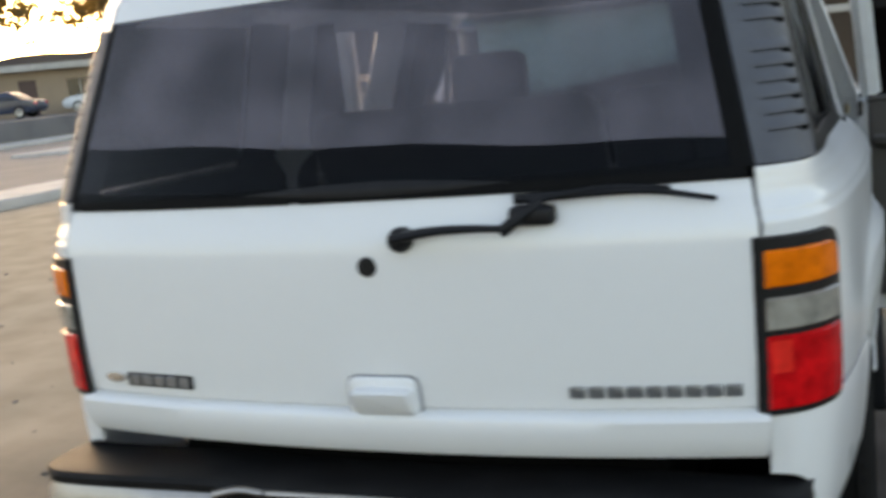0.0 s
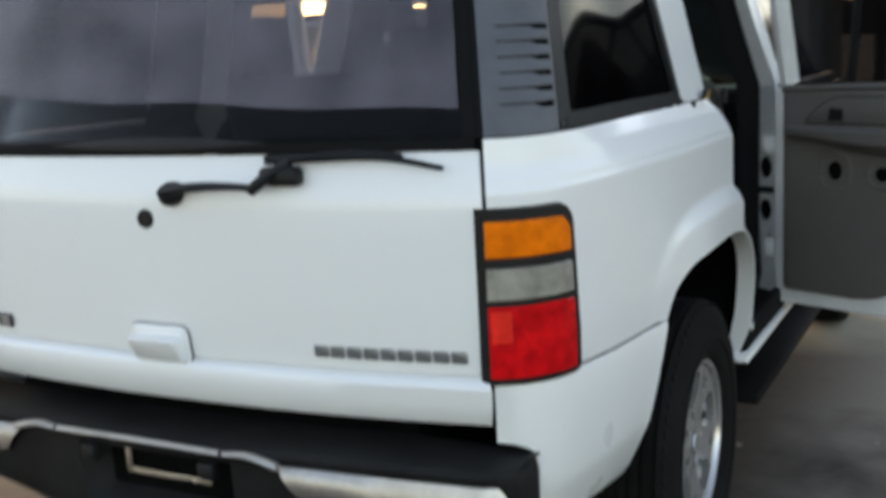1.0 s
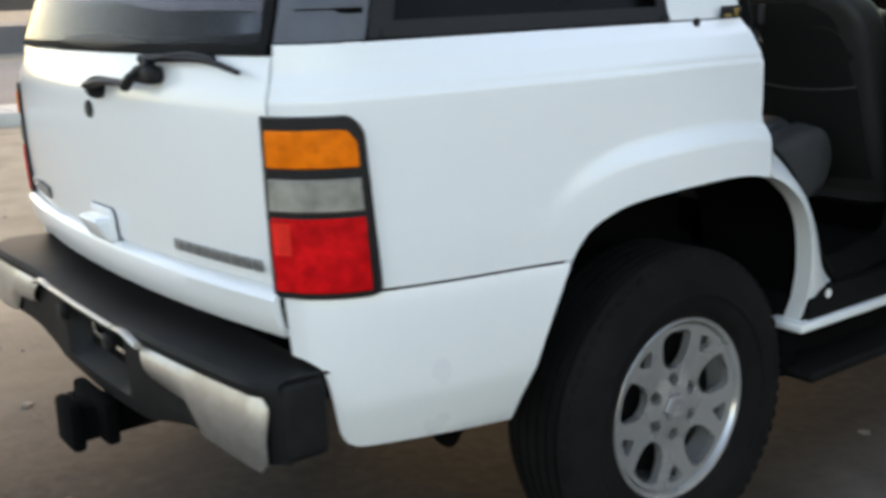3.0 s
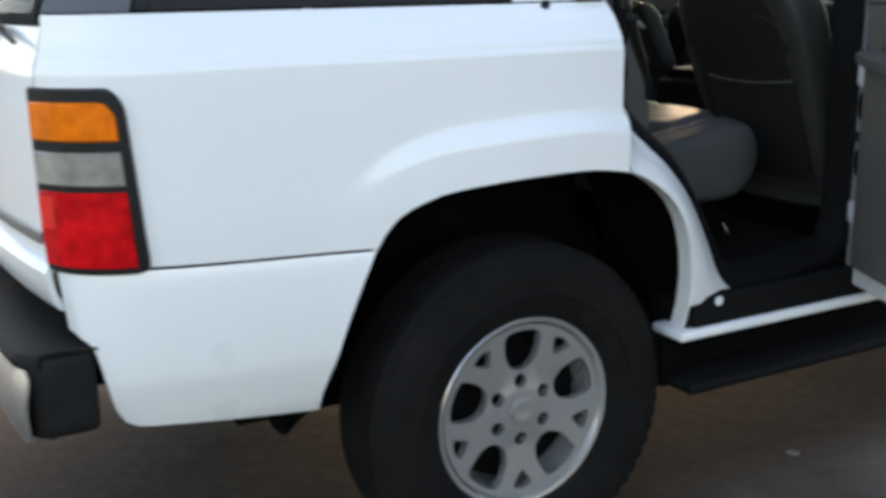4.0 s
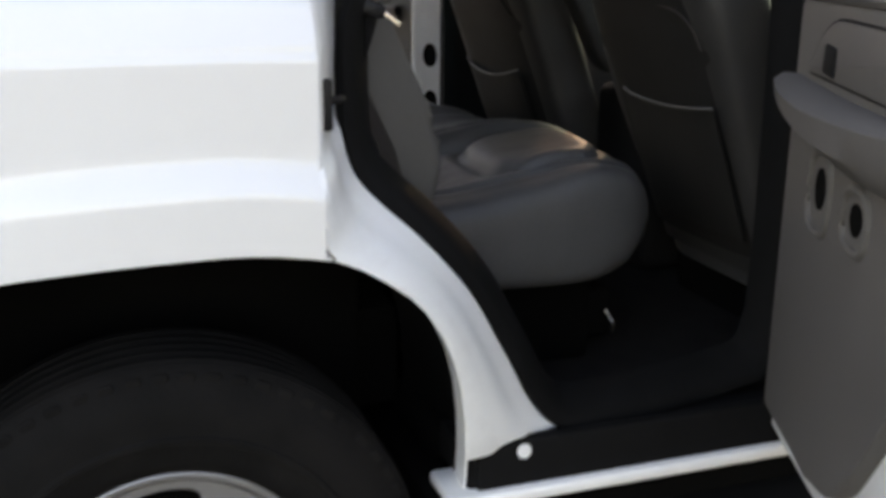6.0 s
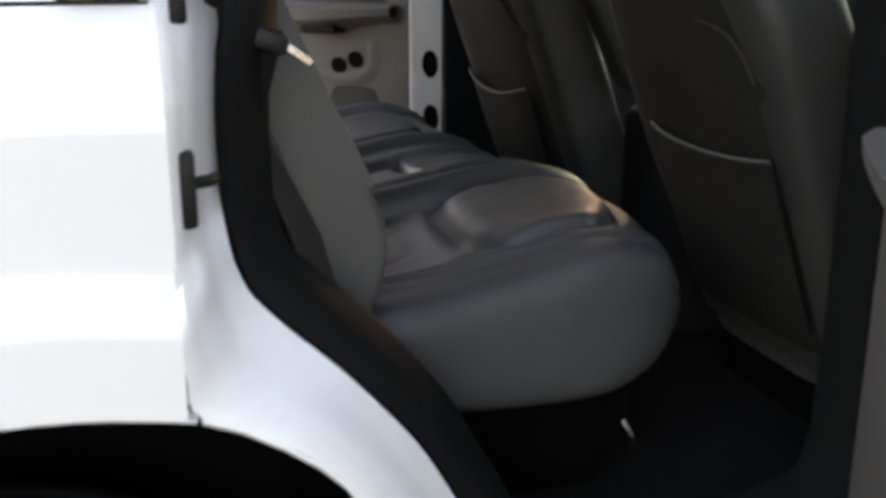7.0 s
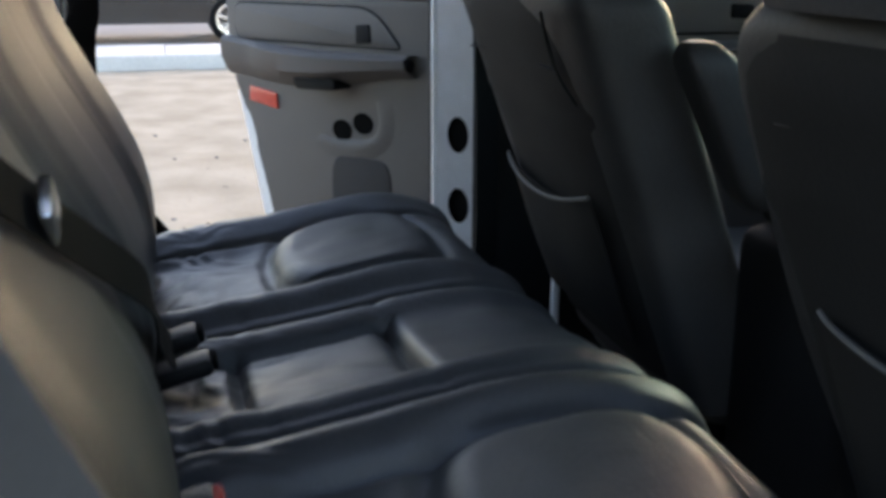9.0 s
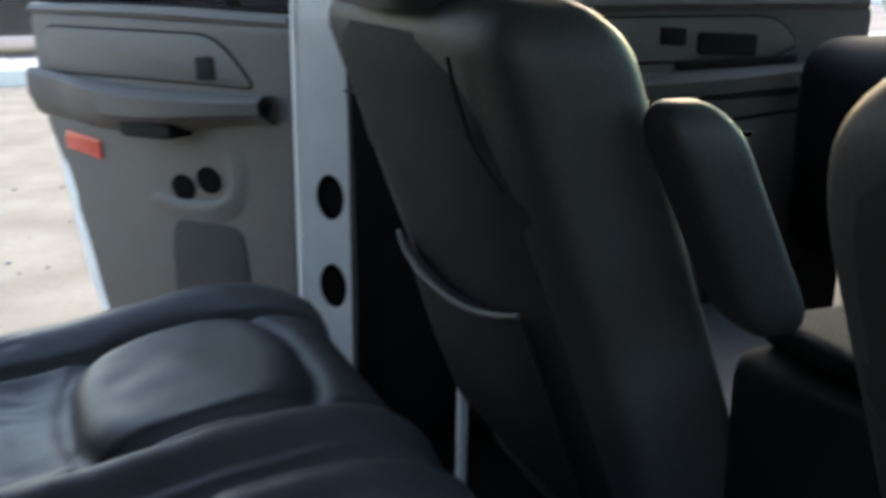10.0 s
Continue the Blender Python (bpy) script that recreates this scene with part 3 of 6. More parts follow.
gate = group_empty("tailgate", suv)
zs = [0.735, 0.738, 0.755, 0.785, 0.815, 0.824, 0.829, 0.833, 0.838, 0.87, 0.92, 0.98, 1.04, 1.10, 1.15, 1.19, 1.22, 1.25, 1.262]
lip = lerp_table([(0.735, -0.012), (0.739, 0.014), (0.78, 0.022), (0.819, 0.024), (0.8275, 0.012), (0.832, -0.014), (0.8375, -0.001), (1.0, 0.004), (1.2, 0.002), (1.255, -0.004), (1.262, -0.012)])
us = [-0.994 + 1.988 * k / 60 for k in range(61)]
part("gate_skin", thick(surf([[gate_pt(u, z, lip(z)) for z in zs] for u in us]), 0.012), WHITE, gate)
part("gate_inner", thick(surf([[gate_pt(u, z, -0.06) for z in (0.74, 0.9, 1.1, 1.26)] for u in us[::6]]), 0.01), TRIMDARK, gate)
# lock barrel
c = gate_pt(0.035, 1.133, 0.004)
part("lock_cover", lathe([(0.01, 0.0), (-0.004, 0.0), (-0.006, 0.014), (-0.005, 0.019), (0.0, 0.021), (0.012, 0.021)], c, "y", 24), BLACK, gate, "round black lock cover")
# pull handle with its recess ring
hx, hz = 0.022, 0.858


def on_gate(x, z, off):
    p = gate_pt((x - CX) / 0.79, z, off)
    return Vector((x, p.y, z))


hd = group_empty("gate_handle", gate)
ring = rounded([(-0.086, -0.038), (0.078, -0.038), (0.074, 0.046), (-0.082, 0.046)], 0.022, 5)
# grey bead draws the shading line of the gap round the surround
part("handle_gap_line", tube([on_gate(hx + a * 1.005, hz + b * 1.005, 0.0035) for a, b in ring] + [on_gate(hx + ring[0][0] * 1.005, hz + ring[0][1] * 1.005, 0.0035)], 0.0026, 6, 1), GREYPLAST, hd)
part("handle_surround", plate([(hx + a, hz + b) for a, b in ring], lambda u, v, w: on_gate(u, v, 0.001 + w), 0.014, 0.008), WHITE, hd)
grip = rounded([(-0.068, -0.034), (0.068, -0.034), (0.066, 0.026), (-0.066, 0.026)], 0.014, 5)
# dark plate set low paints a line of shade below the grip
part("grip_shade_line", plate([(hx + a * 0.97, hz + b * 0.92 - 0.007) for a, b in rounded([(-0.068, -0.034), (0.068, -0.034), (0.066, 0.026), (-0.066, 0.026)], 0.014, 5)], lambda u, v, w: on_gate(u, v, 0.013 + w), 0.0035, 0.0), RUBBERSEAL, hd)
part("handle_grip", plate([(hx + a, hz + b) for a, b in grip], lambda u, v, w: on_gate(u, v, 0.010 + w * (1 + 0.5 * (v - hz) / 0.03)), 0.034, 0.012, 3), WHITE, hd)
# badge bars standing for the maker's and model names
for x0, n, w, z in ((0.408, 9, 0.0300, 0.872), (-0.648, 5, 0.030, 0.872)):
    bd = group_empty("name_badge", gate)
    for i in range(n):
        a = x0 + i * (w + 0.0062)
        part("badge_bar", plate(rounded([(a, z - 0.011), (a + w, z - 0.011), (a + w, z + 0.013), (a, z + 0.013)], 0.003, 2), lambda u, v, ww: on_gate(u, v, 0.004 + ww), 0.004, 0.001, 1), SILVER, bd)
part("badge_emblem", plate([(-0.695 + 0.030 * math.cos(t * math.pi / 8), 0.876 + 0.012 * math.sin(t * math.pi / 8)) for t in range(16)], lambda u, v, w: on_gate(u, v, 0.004 + w), 0.006, 0.002), STEEL, bd)
part("badge_backing", plate(rounded([(-0.658, 0.857), (-0.462, 0.857), (-0.462, 0.889), (-0.658, 0.889)], 0.004, 2), lambda u, v, w: on_gate(u, v, 0.0035 + w), 0.002, 0), BLACK, bd)

# rear window
gz = [1.278, 1.285, 1.30, 1.34, 1.40, 1.46, 1.52, 1.58, 1.64, 1.69]
gu = [-0.985 + 1.97 * k / 32 for k in range(33)]
rg = group_empty("rear_window", suv)
part("glass_pane", thick(surf([[gate_pt(u, z, 0.001) for z in gz[1:]] for u in gu]), 0.004), DARKGLASS, rg, "dark tinted rear glass")
part("tint_film", surf([[gate_pt(u * (0.965 if u > 0 else 0.985), 1.372 - 0.036 * u + 0.004 * math.sin(9 * u) + (1.69 - 1.372 + 0.036 * u) * k / 10, 0.0022) for k in range(11)] for u in gu]), FILM, rg, "faded purple tint film, cut short of the glass edge")
part("glass_lower_seal", thick(surf([[gate_pt(u, z, 0.005 - 0.3 * (z - 1.27) ** 1) for z in (1.266, 1.275, 1.285, 1.296 + 0.012 * abs(u) ** 6)] for u in gu]), 0.006), RUBBERSEAL, rg)
for s in (-1, 1):
    part("glass_side_seal", thick(surf([[gate_pt(s * ((0.955 if s > 0 else 0.976) + (0.012 if s > 0 else 0.006) * k), z, 0.004 - 0.001 * k) for z in gz[1:]] for k in range(4)]), 0.004), RUBBERSEAL, rg)
# moulded pad under the glass
part("wiper_fairing", thick(surf([[gate_pt(-0.33 + 0.76 * k / 18, 1.286 - 0.014 * math.sin(math.pi * k / 18) + 0.030 * j / 4 * math.sin(math.pi * k / 18), 0.006 + 0.010 * math.sin(math.pi * j / 4) * math.sin(math.pi * k / 18)) for j in range(5)] for k in range(19)]), 0.003), BLACK, rg)
# wiper: pivot, arm, hinge, blade
wp = group_empty("rear_wiper", gate)
P0 = on_gate(0.095, 1.187, 0.0)
part("wiper_pivot", lathe([(0.012, 0.024), (-0.012, 0.026), (-0.026, 0.022), (-0.034, 0.012), (-0.035, 0.0)], P0, "y", 20), BLACK, wp)
A = [on_gate(0.085, 1.192, 0.030), on_gate(0.17, 1.204, 0.036), on_gate(0.25, 1.206, 0.040), on_gate(0.315, 1.204, 0.044)]
part("wiper_arm", tube(A, (0.019, 0.011), 8, 6, flat=0.6), BLACK, wp)
A = [on_gate(0.310, 1.197, 0.042), on_gate(0.335, 1.215, 0.050), on_gate(0.36, 1.232, 0.050), on_gate(0.39, 1.246, 0.050)]
part("wiper_elbow", tube(A, (0.012, 0.013), 8, 6), BLACK, wp)
part("wiper_motor_cap", rbox(-0.045, 0.045, -0.02, 0.02, -0.018, 0.020, 0.012, 3, Matrix.Translation(on_gate(0.365, 1.222, 0.024))), BLACK, wp)
A = [on_gate(0.33, 1.254, 0.040), on_gate(0.45, 1.257, 0.036), on_gate(0.58, 1.255, 0.034), on_gate(0.70, 1.234, 0.030)]
part("wiper_blade", tube(A, (0.011, 0.005), 6, 8), BLACK, wp)
A = [on_gate(0.36, 1.250, 0.050), on_gate(0.50, 1.265, 0.044), on_gate(0.62, 1.259, 0.040)]
part("wiper_bridge", tube(A, (0.008, 0.004), 6, 8), BLACK, wp)


# ---- rear bumper ----
bmp = group_empty("rear_bumper", suv)


def bump_y(x):
    u = abs(x - CX) / 0.86
    return -0.045 + 0.055 * u ** 2 + (0.035 * ((u - 0.93) / 0.07) ** 2 if u > 0.93 else 0) - 0.045 * smoothstep(-0.3, -0.85, x)


def bump_pt(x, z, off=0.0):
    return Vector((x, bump_y(x) - off, z))


xs = [CX + 0.856 * (-1 + 2 * k / 64) for k in range(65)]
pad_top = lambda x: 0.684 - 0.010 * (1 - smoothstep(0.15, 0.45, abs(x - CX)))
rows = []
for x in xs:
    yb = 0.150
    zt = pad_top(x)
    y0 = bump_y(x)
    rows.append([Vector((x, yb, zt - 0.004)), Vector((x, yb - 0.06, zt)), Vector((x, y0 + 0.03, zt)), Vector((x, y0 + 0.008, zt - 0.003)), Vector((x, y0, zt - 0.014)), Vector((x, y0 + 0.004, zt - 0.032)), Vector((x, y0 + 0.03, zt - 0.034))])
part("step_pad", thick(surf(rows), 0.006), STEPPAD, bmp, "black moulded step pad")
low = lambda x: float(np.interp(abs(x - CX), [0, 0.30, 0.45, 0.60, 0.70, 0.86], [0.447, 0.455, 0.490, 0.520, 0.523, 0.530]))
rows = []
for x in xs:
    y0 = bump_y(x)
    zl = low(x)
    dip = 0.062 * smoothstep(0.21, 0.17, abs(x - 0.012))
    rows.append([Vector((x, y0 + 0.012 + dip, 0.655)), Vector((x, y0 + 0.014 + dip, 0.60)), Vector((x, y0 + 0.018 + dip, 0.535)), Vector((x, y0 + 0.018, min(0.515, (0.535 + zl) / 2))), Vector((x, y0 + 0.03, zl)), Vector((x, y0 + 0.06, zl - 0.004)), Vector((x, y0 + 0.09, zl + 0.01))])
part("bumper_face", thick(surf(rows), 0.006), STEPPAD, bmp)
for s in (-1, 1):
    part("bumper_end", rbox(min(CX + s * 0.825, CX + s * 0.858), max(CX + s * 0.825, CX + s * 0.858), 0.045, 0.145, 0.515, 0.676, 0.016, 3), STEPPAD, bmp)
    # chrome corner face, cut slantwise towards the plate
    rows = []
    for k in range(37):
        t = k / 36
        row = []
        for j in range(9):
            v = j / 8
            a = 0.365 + 0.055 * v ** 1.2
            b = 0.846 - 0.010 * v - 0.02 * max(0, (v - 0.8) / 0.2) ** 2 - 0.02 * max(0, (0.2 - v) / 0.2) ** 2
            x = CX + s * (a + (b - a) * t)
            foot = 0.582 - 0.030 * t - 0.052 * smoothstep(0.34, 0.50, t)
            z = 0.652 + (foot - 0.652) * v
            bulge = 0.004 + 0.016 * math.sin(math.pi * v) ** 0.7
            row.append(bump_pt(x, z, bulge - 0.012))
        rows.append(row)
    part("chrome_face", thick(surf(rows), 0.004), CHROME, bmp, "dull scuffed chrome bumper face")
    # pinched inner end of the chrome above the plate
    part("chrome_lip", tube([bump_pt(CX + s * 0.37, 0.652, 0.004), bump_pt(CX + s * 0.30, 0.668, 0.006), bump_pt(CX + s * 0.24, 0.664, 0.004)], (0.012, 0.008), 8, 6, flat=0.7), CHROME, bmp)
part("chrome_top_strip", tube([bump_pt(CX - 0.23, 0.664, 0.004), bump_pt(CX - 0.08, 0.668, 0.006), bump_pt(CX + 0.08, 0.668, 0.006), bump_pt(CX + 0.23, 0.664, 0.004)], 0.0075, 8, 8, flat=0.8), CHROME, bmp)
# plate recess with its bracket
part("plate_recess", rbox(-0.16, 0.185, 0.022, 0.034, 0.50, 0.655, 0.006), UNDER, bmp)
for x0, x1, z0, z1 in ((-0.100, 0.138, 0.560, 0.572), (-0.104, -0.086, 0.565, 0.640)):
    part("plate_bracket", rbox(x0, x1, 0.008, 0.018, z0, z1, 0.002), STEEL, bmp)
for s in (-1, 1):
    part("plate_lamp", rbox(0.012 + s * 0.165 - 0.02, 0.012 + s * 0.165 + 0.02, -0.056, -0.03, 0.60, 0.64, 0.008), BLACK, bmp)
# hitch receiver under the middle
ht = group_empty("tow_hitch", suv)
part("receiver_tube", rbox(-0.045, 0.055, -0.10, 0.30, 0.345, 0.43, 0.008), UNDER, ht)
part("hitch_plate", rbox(-0.115, 0.125, -0.055, -0.02, 0.345, 0.455, 0.012), UNDER, ht)
part("receiver_mouth", rbox(-0.06, 0.07, -0.12, -0.085, 0.325, 0.445, 0.014), UNDER, ht)
part("hitch_crossbar", rbox(-0.5, 0.5, 0.12, 0.20, 0.42, 0.50, 0.01), UNDER, ht)
part("wiring_socket", lathe([(0.0, 0.0), (-0.03, 0.022), (-0.03, 0.030), (0.02, 0.030)], (-0.13, -0.03, 0.385), "y", 16), BLACK, ht)

# ---- underbody, sill and running board ----
part("floor_pan", rbox(-0.80, 0.77, 1.50, 3.4, 0.46, 0.545, 0.02), UNDER, suv)
part("cargo_pan", rbox(-0.60, 0.57, 0.16, 1.5, 0.50, 0.70, 0.02), UNDER, suv)
# rails, tank and gearbox added unseen, to block light passing under the floor
for x in (-0.46, 0.43):
    part("frame_rail", rbox(x - 0.06, x + 0.06, 0.45, 4.6, 0.38, 0.50, 0.02), UNDER, suv)
part("fuel_tank", rbox(-0.40, 0.10, 1.55, 2.7, 0.25, 0.46, 0.05, 3), UNDER, suv)
part("spare_wheel", lathe([(0.0, 0.0), (0.0, 0.30), (0.03, 0.37), (0.17, 0.37), (0.20, 0.30), (0.20, 0.0)], (-0.02, 0.55, 0.38), "z", 40), TYRE, suv)
part("transmission", rbox(-0.16, 0.14, 2.4, 3.8, 0.28, 0.47, 0.06, 3), UNDER, suv)
part("rear_axle", lathe([(-0.80, 0.045), (0.77, 0.045)], (0, 1.045, 0.385), "x", 16), UNDER, suv)
part("differential", lathe([(-0.14, 0.05), (-0.09, 0.13), (0.0, 0.15), (0.09, 0.13), (0.14, 0.05)], (0, 1.045, 0.385), "x", 20), UNDER, suv)
part("exhaust_pipe", tube([(0.45, 1.7, 0.36), (0.55, 1.0, 0.50), (0.60, 0.66, 0.40), (0.63, 0.56, 0.355)], 0.030, 12), UNDER, suv)
part("shock_absorber", tube([(0.60, 0.62, 0.66), (0.60, 0.80, 0.36)], 0.030, 12, 3), UNDER, suv)
part("shock_absorber", tube([(-0.63, 0.62, 0.66), (-0.63, 0.80, 0.36)], 0.030, 12, 3), UNDER, suv)
JAMB_IN = [(1.335, 1.69), (1.335, 1.50), (1.333, 1.28), (1.325, 1.23), (1.320, 1.18), (1.320, 1.12), (1.324, 1.06), (1.342, 1.01), (1.38, 0.97), (1.435, 0.922), (1.482, 0.872), (1.522, 0.82), (1.562, 0.75), (1.590, 0.70), (1.625, 0.635), (1.668, 0.590), (1.72, 0.574)]
JAMB_OUT = [(1.2645, 1.672), (1.2645, 1.50), (1.2645, 1.28), (1.2645, 1.22), (1.2645, 1.16), (1.2645, 1.08), (1.265, 1.00), (1.269, 0.96), (1.278, 0.924)] + ARCH_FRONT[2:10]
for side in (1, -1):
    # door jamb between the wheel opening and the door opening
    A, B = smooth_path([(a[0], a[1], 0) for a in JAMB_OUT], 4), smooth_path([(a[0], a[1], 0) for a in JAMB_IN], 4)
    for b in B:
        b.x -= 0.014 * (1 - smoothstep(0.86, 1.14, b.y)) if side > 0 else 0
    if side < 0:
        for b in B:
            b.x -= 0.085 * smoothstep(1.10, 0.98, b.y) * smoothstep(0.60, 0.70, b.y)
    rows = []
    for a, b in zip(A, B):
        row = []
        xo = (skin(1, s_of_y(a.x), a.y).x - CX)
        for k in range(9):
            t = k / 8
            y, z = a.x + (b.x - a.x) * t, a.y + (b.y - a.y) * t
            drop = float(np.interp(t, [0, 0.12, 0.30, 0.55, 0.62, 1.0], [0, 0.004, 0.024, 0.050, 0.075, 0.125]))
            if z > BELT:
                drop *= 0.75
            drop *= 0.55 + 0.45 * smoothstep(0.86, 1.14, z)
            row.append(Vector((CX + side * (xo - drop), y, z)))
        rows.append(row)
    part("door_jamb", thick(surf(rows), 0.006), JAMB, suv, "white painted jamb of the rear door opening")
    lip = [Vector((CX + side * (skin(1, s_of_y(a[0]), a[1]).x - CX), a[0], a[1])) for a in ARCH_FRONT]
    part("arch_front_lip", thick(surf([lip, [p + Vector((-side * 0.05, 0.004, 0)) for p in lip]]), 0.004), WHITE, suv)
    # thick black weather strip round the opening
    loop = [(b.x + 0.012, b.y) for b in B] + [(1.82, 0.577), (1.97, 0.579), (2.05, 0.594), (2.092, 0.63), (2.110, 0.70), (2.114, 0.85), (2.112, 1.05), (2.106, 1.28), (2.10, 1.5), (2.09, 1.66)]
    pts = []
    for y, z in loop:
        xx = 0.862 - 0.035 * smoothstep(1.75, 2.05, y) if side < 0 else 0.862 + 0.046 * (1 - smoothstep(0.86, 1.14, z)) * (1 - smoothstep(1.72, 2.05, y))
        if side > 0 and y > 2.0:
            y += 0.026
        if z > BELT:
            xx -= (z - BELT) * 0.30
        pts.append((CX + side * xx, y, z))
    rows = []
    P = [Vector(p) for p in pts]
    for i, p in enumerate(P):
        d = (P[min(i + 1, len(P) - 1)] - P[max(i - 1, 0)]).normalized()
        out = Vector((side, 0, 0))
        n = d.cross(out).normalized() * side
        rows.append([p + n * 0.012 + out * 0.004, p + n * 0.006 + out * 0.016, p - n * 0.006 + out * 0.014, p - n * 0.020 + out * 0.002, p - n * 0.044 - out * 0.035, p - n * 0.046 - out * 0.060, p + n * 0.01 - out * 0.02])
    part("weather_strip", surf(rows, True), RUBBERSEAL, suv, "black rubber weather strip")
    # sill: black tread plate, white rocker edge, running board
    part("sill_plate", rbox(min(CX + side * 0.80, CX + side * 0.945), max(CX + side * 0.80, CX + side * 0.945), 1.50, 2.30, 0.50, 0.566, 0.008), RUBBERSEAL, suv, "black sill plate")
    part("sill_face", rbox(min(CX + side * 0.93, CX + side * 0.956), max(CX + side * 0.93, CX + side * 0.956), 1.512, 2.30, 0.505, 0.585, 0.006), RUBBERSEAL, suv)
    # black fillers behind wheel and sill, added to block lit ground beyond
    a, b = CX + side * 0.52, CX + side * 0.925
    part("splash_filler", rbox(min(a, b), max(a, b), 1.445, 1.515, 0.355, 0.482, 0.015), UNDER, suv)
    a, b = CX + side * 0.80, CX + side * 0.88
    part("sill_filler", rbox(min(a, b), max(a, b), 1.515, 3.2, 0.38, 0.482, 0.015), UNDER, suv)
    part("rocker", rbox(min(CX + side * 0.86, CX + side * 0.972), max(CX + side * 0.86, CX + side * 0.972), 1.462, 3.2, 0.484, 0.508, 0.008, 3), WHITE, suv)
    part("sill_grommet", lathe([(0, 0.012), (0.003, 0.012), (0.004, 0.0)], (CX + side * 0.956, 1.588, 0.567), "x", 14), JAMB, suv)
    # black filler added below the rocker so no lit ground shows through
    part("skirt_filler", rbox(min(CX + side * 0.77, CX + side * 0.80), max(CX + side * 0.77, CX + side * 0.80), 1.50, 3.1, 0.33, 0.485, 0.008), UNDER, suv)
    rb = group_empty("running_board", suv)
    part("step_tread", rbox(min(CX + side * 0.80, CX + side * 1.0), max(CX + side * 0.80, CX + side * 1.0), 1.47, 3.1, 0.355, 0.385, 0.012, 3), RUBBERSEAL, rb, "black ribbed running board")
    for k in range(3):
        part("step_bracket", rbox(min(CX + side * 0.70, CX + side * 0.85), max(CX + side * 0.70, CX + side * 0.85), 1.6 + 0.65 * k, 1.66 + 0.65 * k, 0.37, 0.47, 0.01), UNDER, rb)
    # pillar between the doors: angled painted face with two round holes, dark inner trim
    o = Vector((CX + side * 0.925, 2.028, 0)) if side < 0 else Vector((0.915, 2.080, 0))
    i = Vector((CX + side * 0.838, 2.092, 0)) if side < 0 else Vector((0.850, 2.130, 0))
    w = (i - o)
    holes = [(0.50, 1.000), (0.52, 0.853)]
    bm = bmesh.new()
    L = w.length
    edges = []

    def loop_edges(pts):
        vs = [bm.verts.new((a, b, 0)) for a, b in pts]
        return [bm.edges.new((vs[k], vs[(k + 1) % len(vs)])) for k in range(len(vs))]
    edges += loop_edges([(0, 0.57), (L, 0.57), (L, 1.28), (L, 1.69), (0, 1.69), (0, 1.28)])
    for u, z in holes:
        edges += loop_edges([(u * L + 0.028 * math.cos(t * math.pi / 10), z + 0.039 * math.sin(t * math.pi / 10)) for t in range(20)])
    bmesh.ops.triangle_fill(bm, use_beauty=True, use_dissolve=False, edges=edges)
    wn_ = w.normalized()
    for v in bm.verts:
        a, b = v.co.x, v.co.y
        lean = -(b - 1.28) * 0.32 if b > 1.28 else 0
        v.co = o + wn_ * a + Vector((side * lean, 0, b))
    bmesh.ops.solidify(bm, geom=bm.faces[:], thickness=0.004)
    part("centre_pillar", bm, JAMB, suv, "white painted centre pillar with round holes", smooth=False)
    # near-black sheet added behind the holes for the shade inside the pillar
    part("pillar_hole_shade", thick(surf([[o + Vector((-side * 0.004, 0.016, z)), i + Vector((side * 0.004, 0.012, z))] for z in (0.58, 1.26)]), 0.003), UNDER, suv)
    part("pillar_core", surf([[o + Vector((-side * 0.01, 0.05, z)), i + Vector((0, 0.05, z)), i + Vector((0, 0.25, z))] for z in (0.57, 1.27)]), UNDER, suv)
    fl = 1.0 if side < 0 else 0.3
    rows = [[o + Vector((side * a, b, z)) + Vector((-side * (0.32 * max(0, z - 1.28)), 0, 0)) for z in (0.57, 0.9, 1.28, 1.69)] for a, b in ((0.0, 0.001), (0.004 * fl, -0.008), (0.012 * fl, -0.010), (0.019 * fl, -0.003), (0.026 * fl, 0.02), (0.026 * fl, 0.12))]
    part("pillar_flange", surf(rows), JAMB, suv)
    rows = [[i + Vector((a * side, b, z)) + Vector((-side * (0.32 * max(0, z - 1.28)), 0, 0)) for z in (0.57, 0.9, 1.28, 1.69)] for a, b in ((0.003, -0.012), (-0.010, -0.014), (-0.022, 0.0), (-0.034, 0.10), (-0.034, 0.22))]
    part("pillar_trim", surf(rows), TRIMDARK, suv)


# ---- wheels ----
def alloy_holes():
    out = []
    for k in range(5):
        a = math.radians(90 + 72 * k)
        # wide rounded opening, broad outside
        base = [(0.095, -0.020), (0.095, 0.020), (0.125, 0.043), (0.180, 0.050), (0.190, 0.030), (0.193, 0.0), (0.190, -0.030), (0.180, -0.050), (0.125, -0.043)]
        pts = rounded(base, 0.018, 3)
        out.append([(r * math.cos(a) - t * math.sin(a), r * math.sin(a) + t * math.cos(a)) for r, t in pts])
        a += math.radians(36)
        base = [(0.142, 0.0), (0.182, 0.028), (0.190, 0.0), (0.182, -0.028)]
        pts = rounded(base, 0.010, 3)
        out.append([(r * math.cos(a) - t * math.sin(a), r * math.sin(a) + t * math.cos(a)) for r, t in pts])
    for k in range(6):
        a = math.radians(90 + 60 * k)
        out.append([(0.0699 * math.cos(a) + 0.0165 * math.cos(t * math.pi / 7), 0.0699 * math.sin(a) + 0.0165 * math.sin(t * math.pi / 7)) for t in range(14)])
    return out


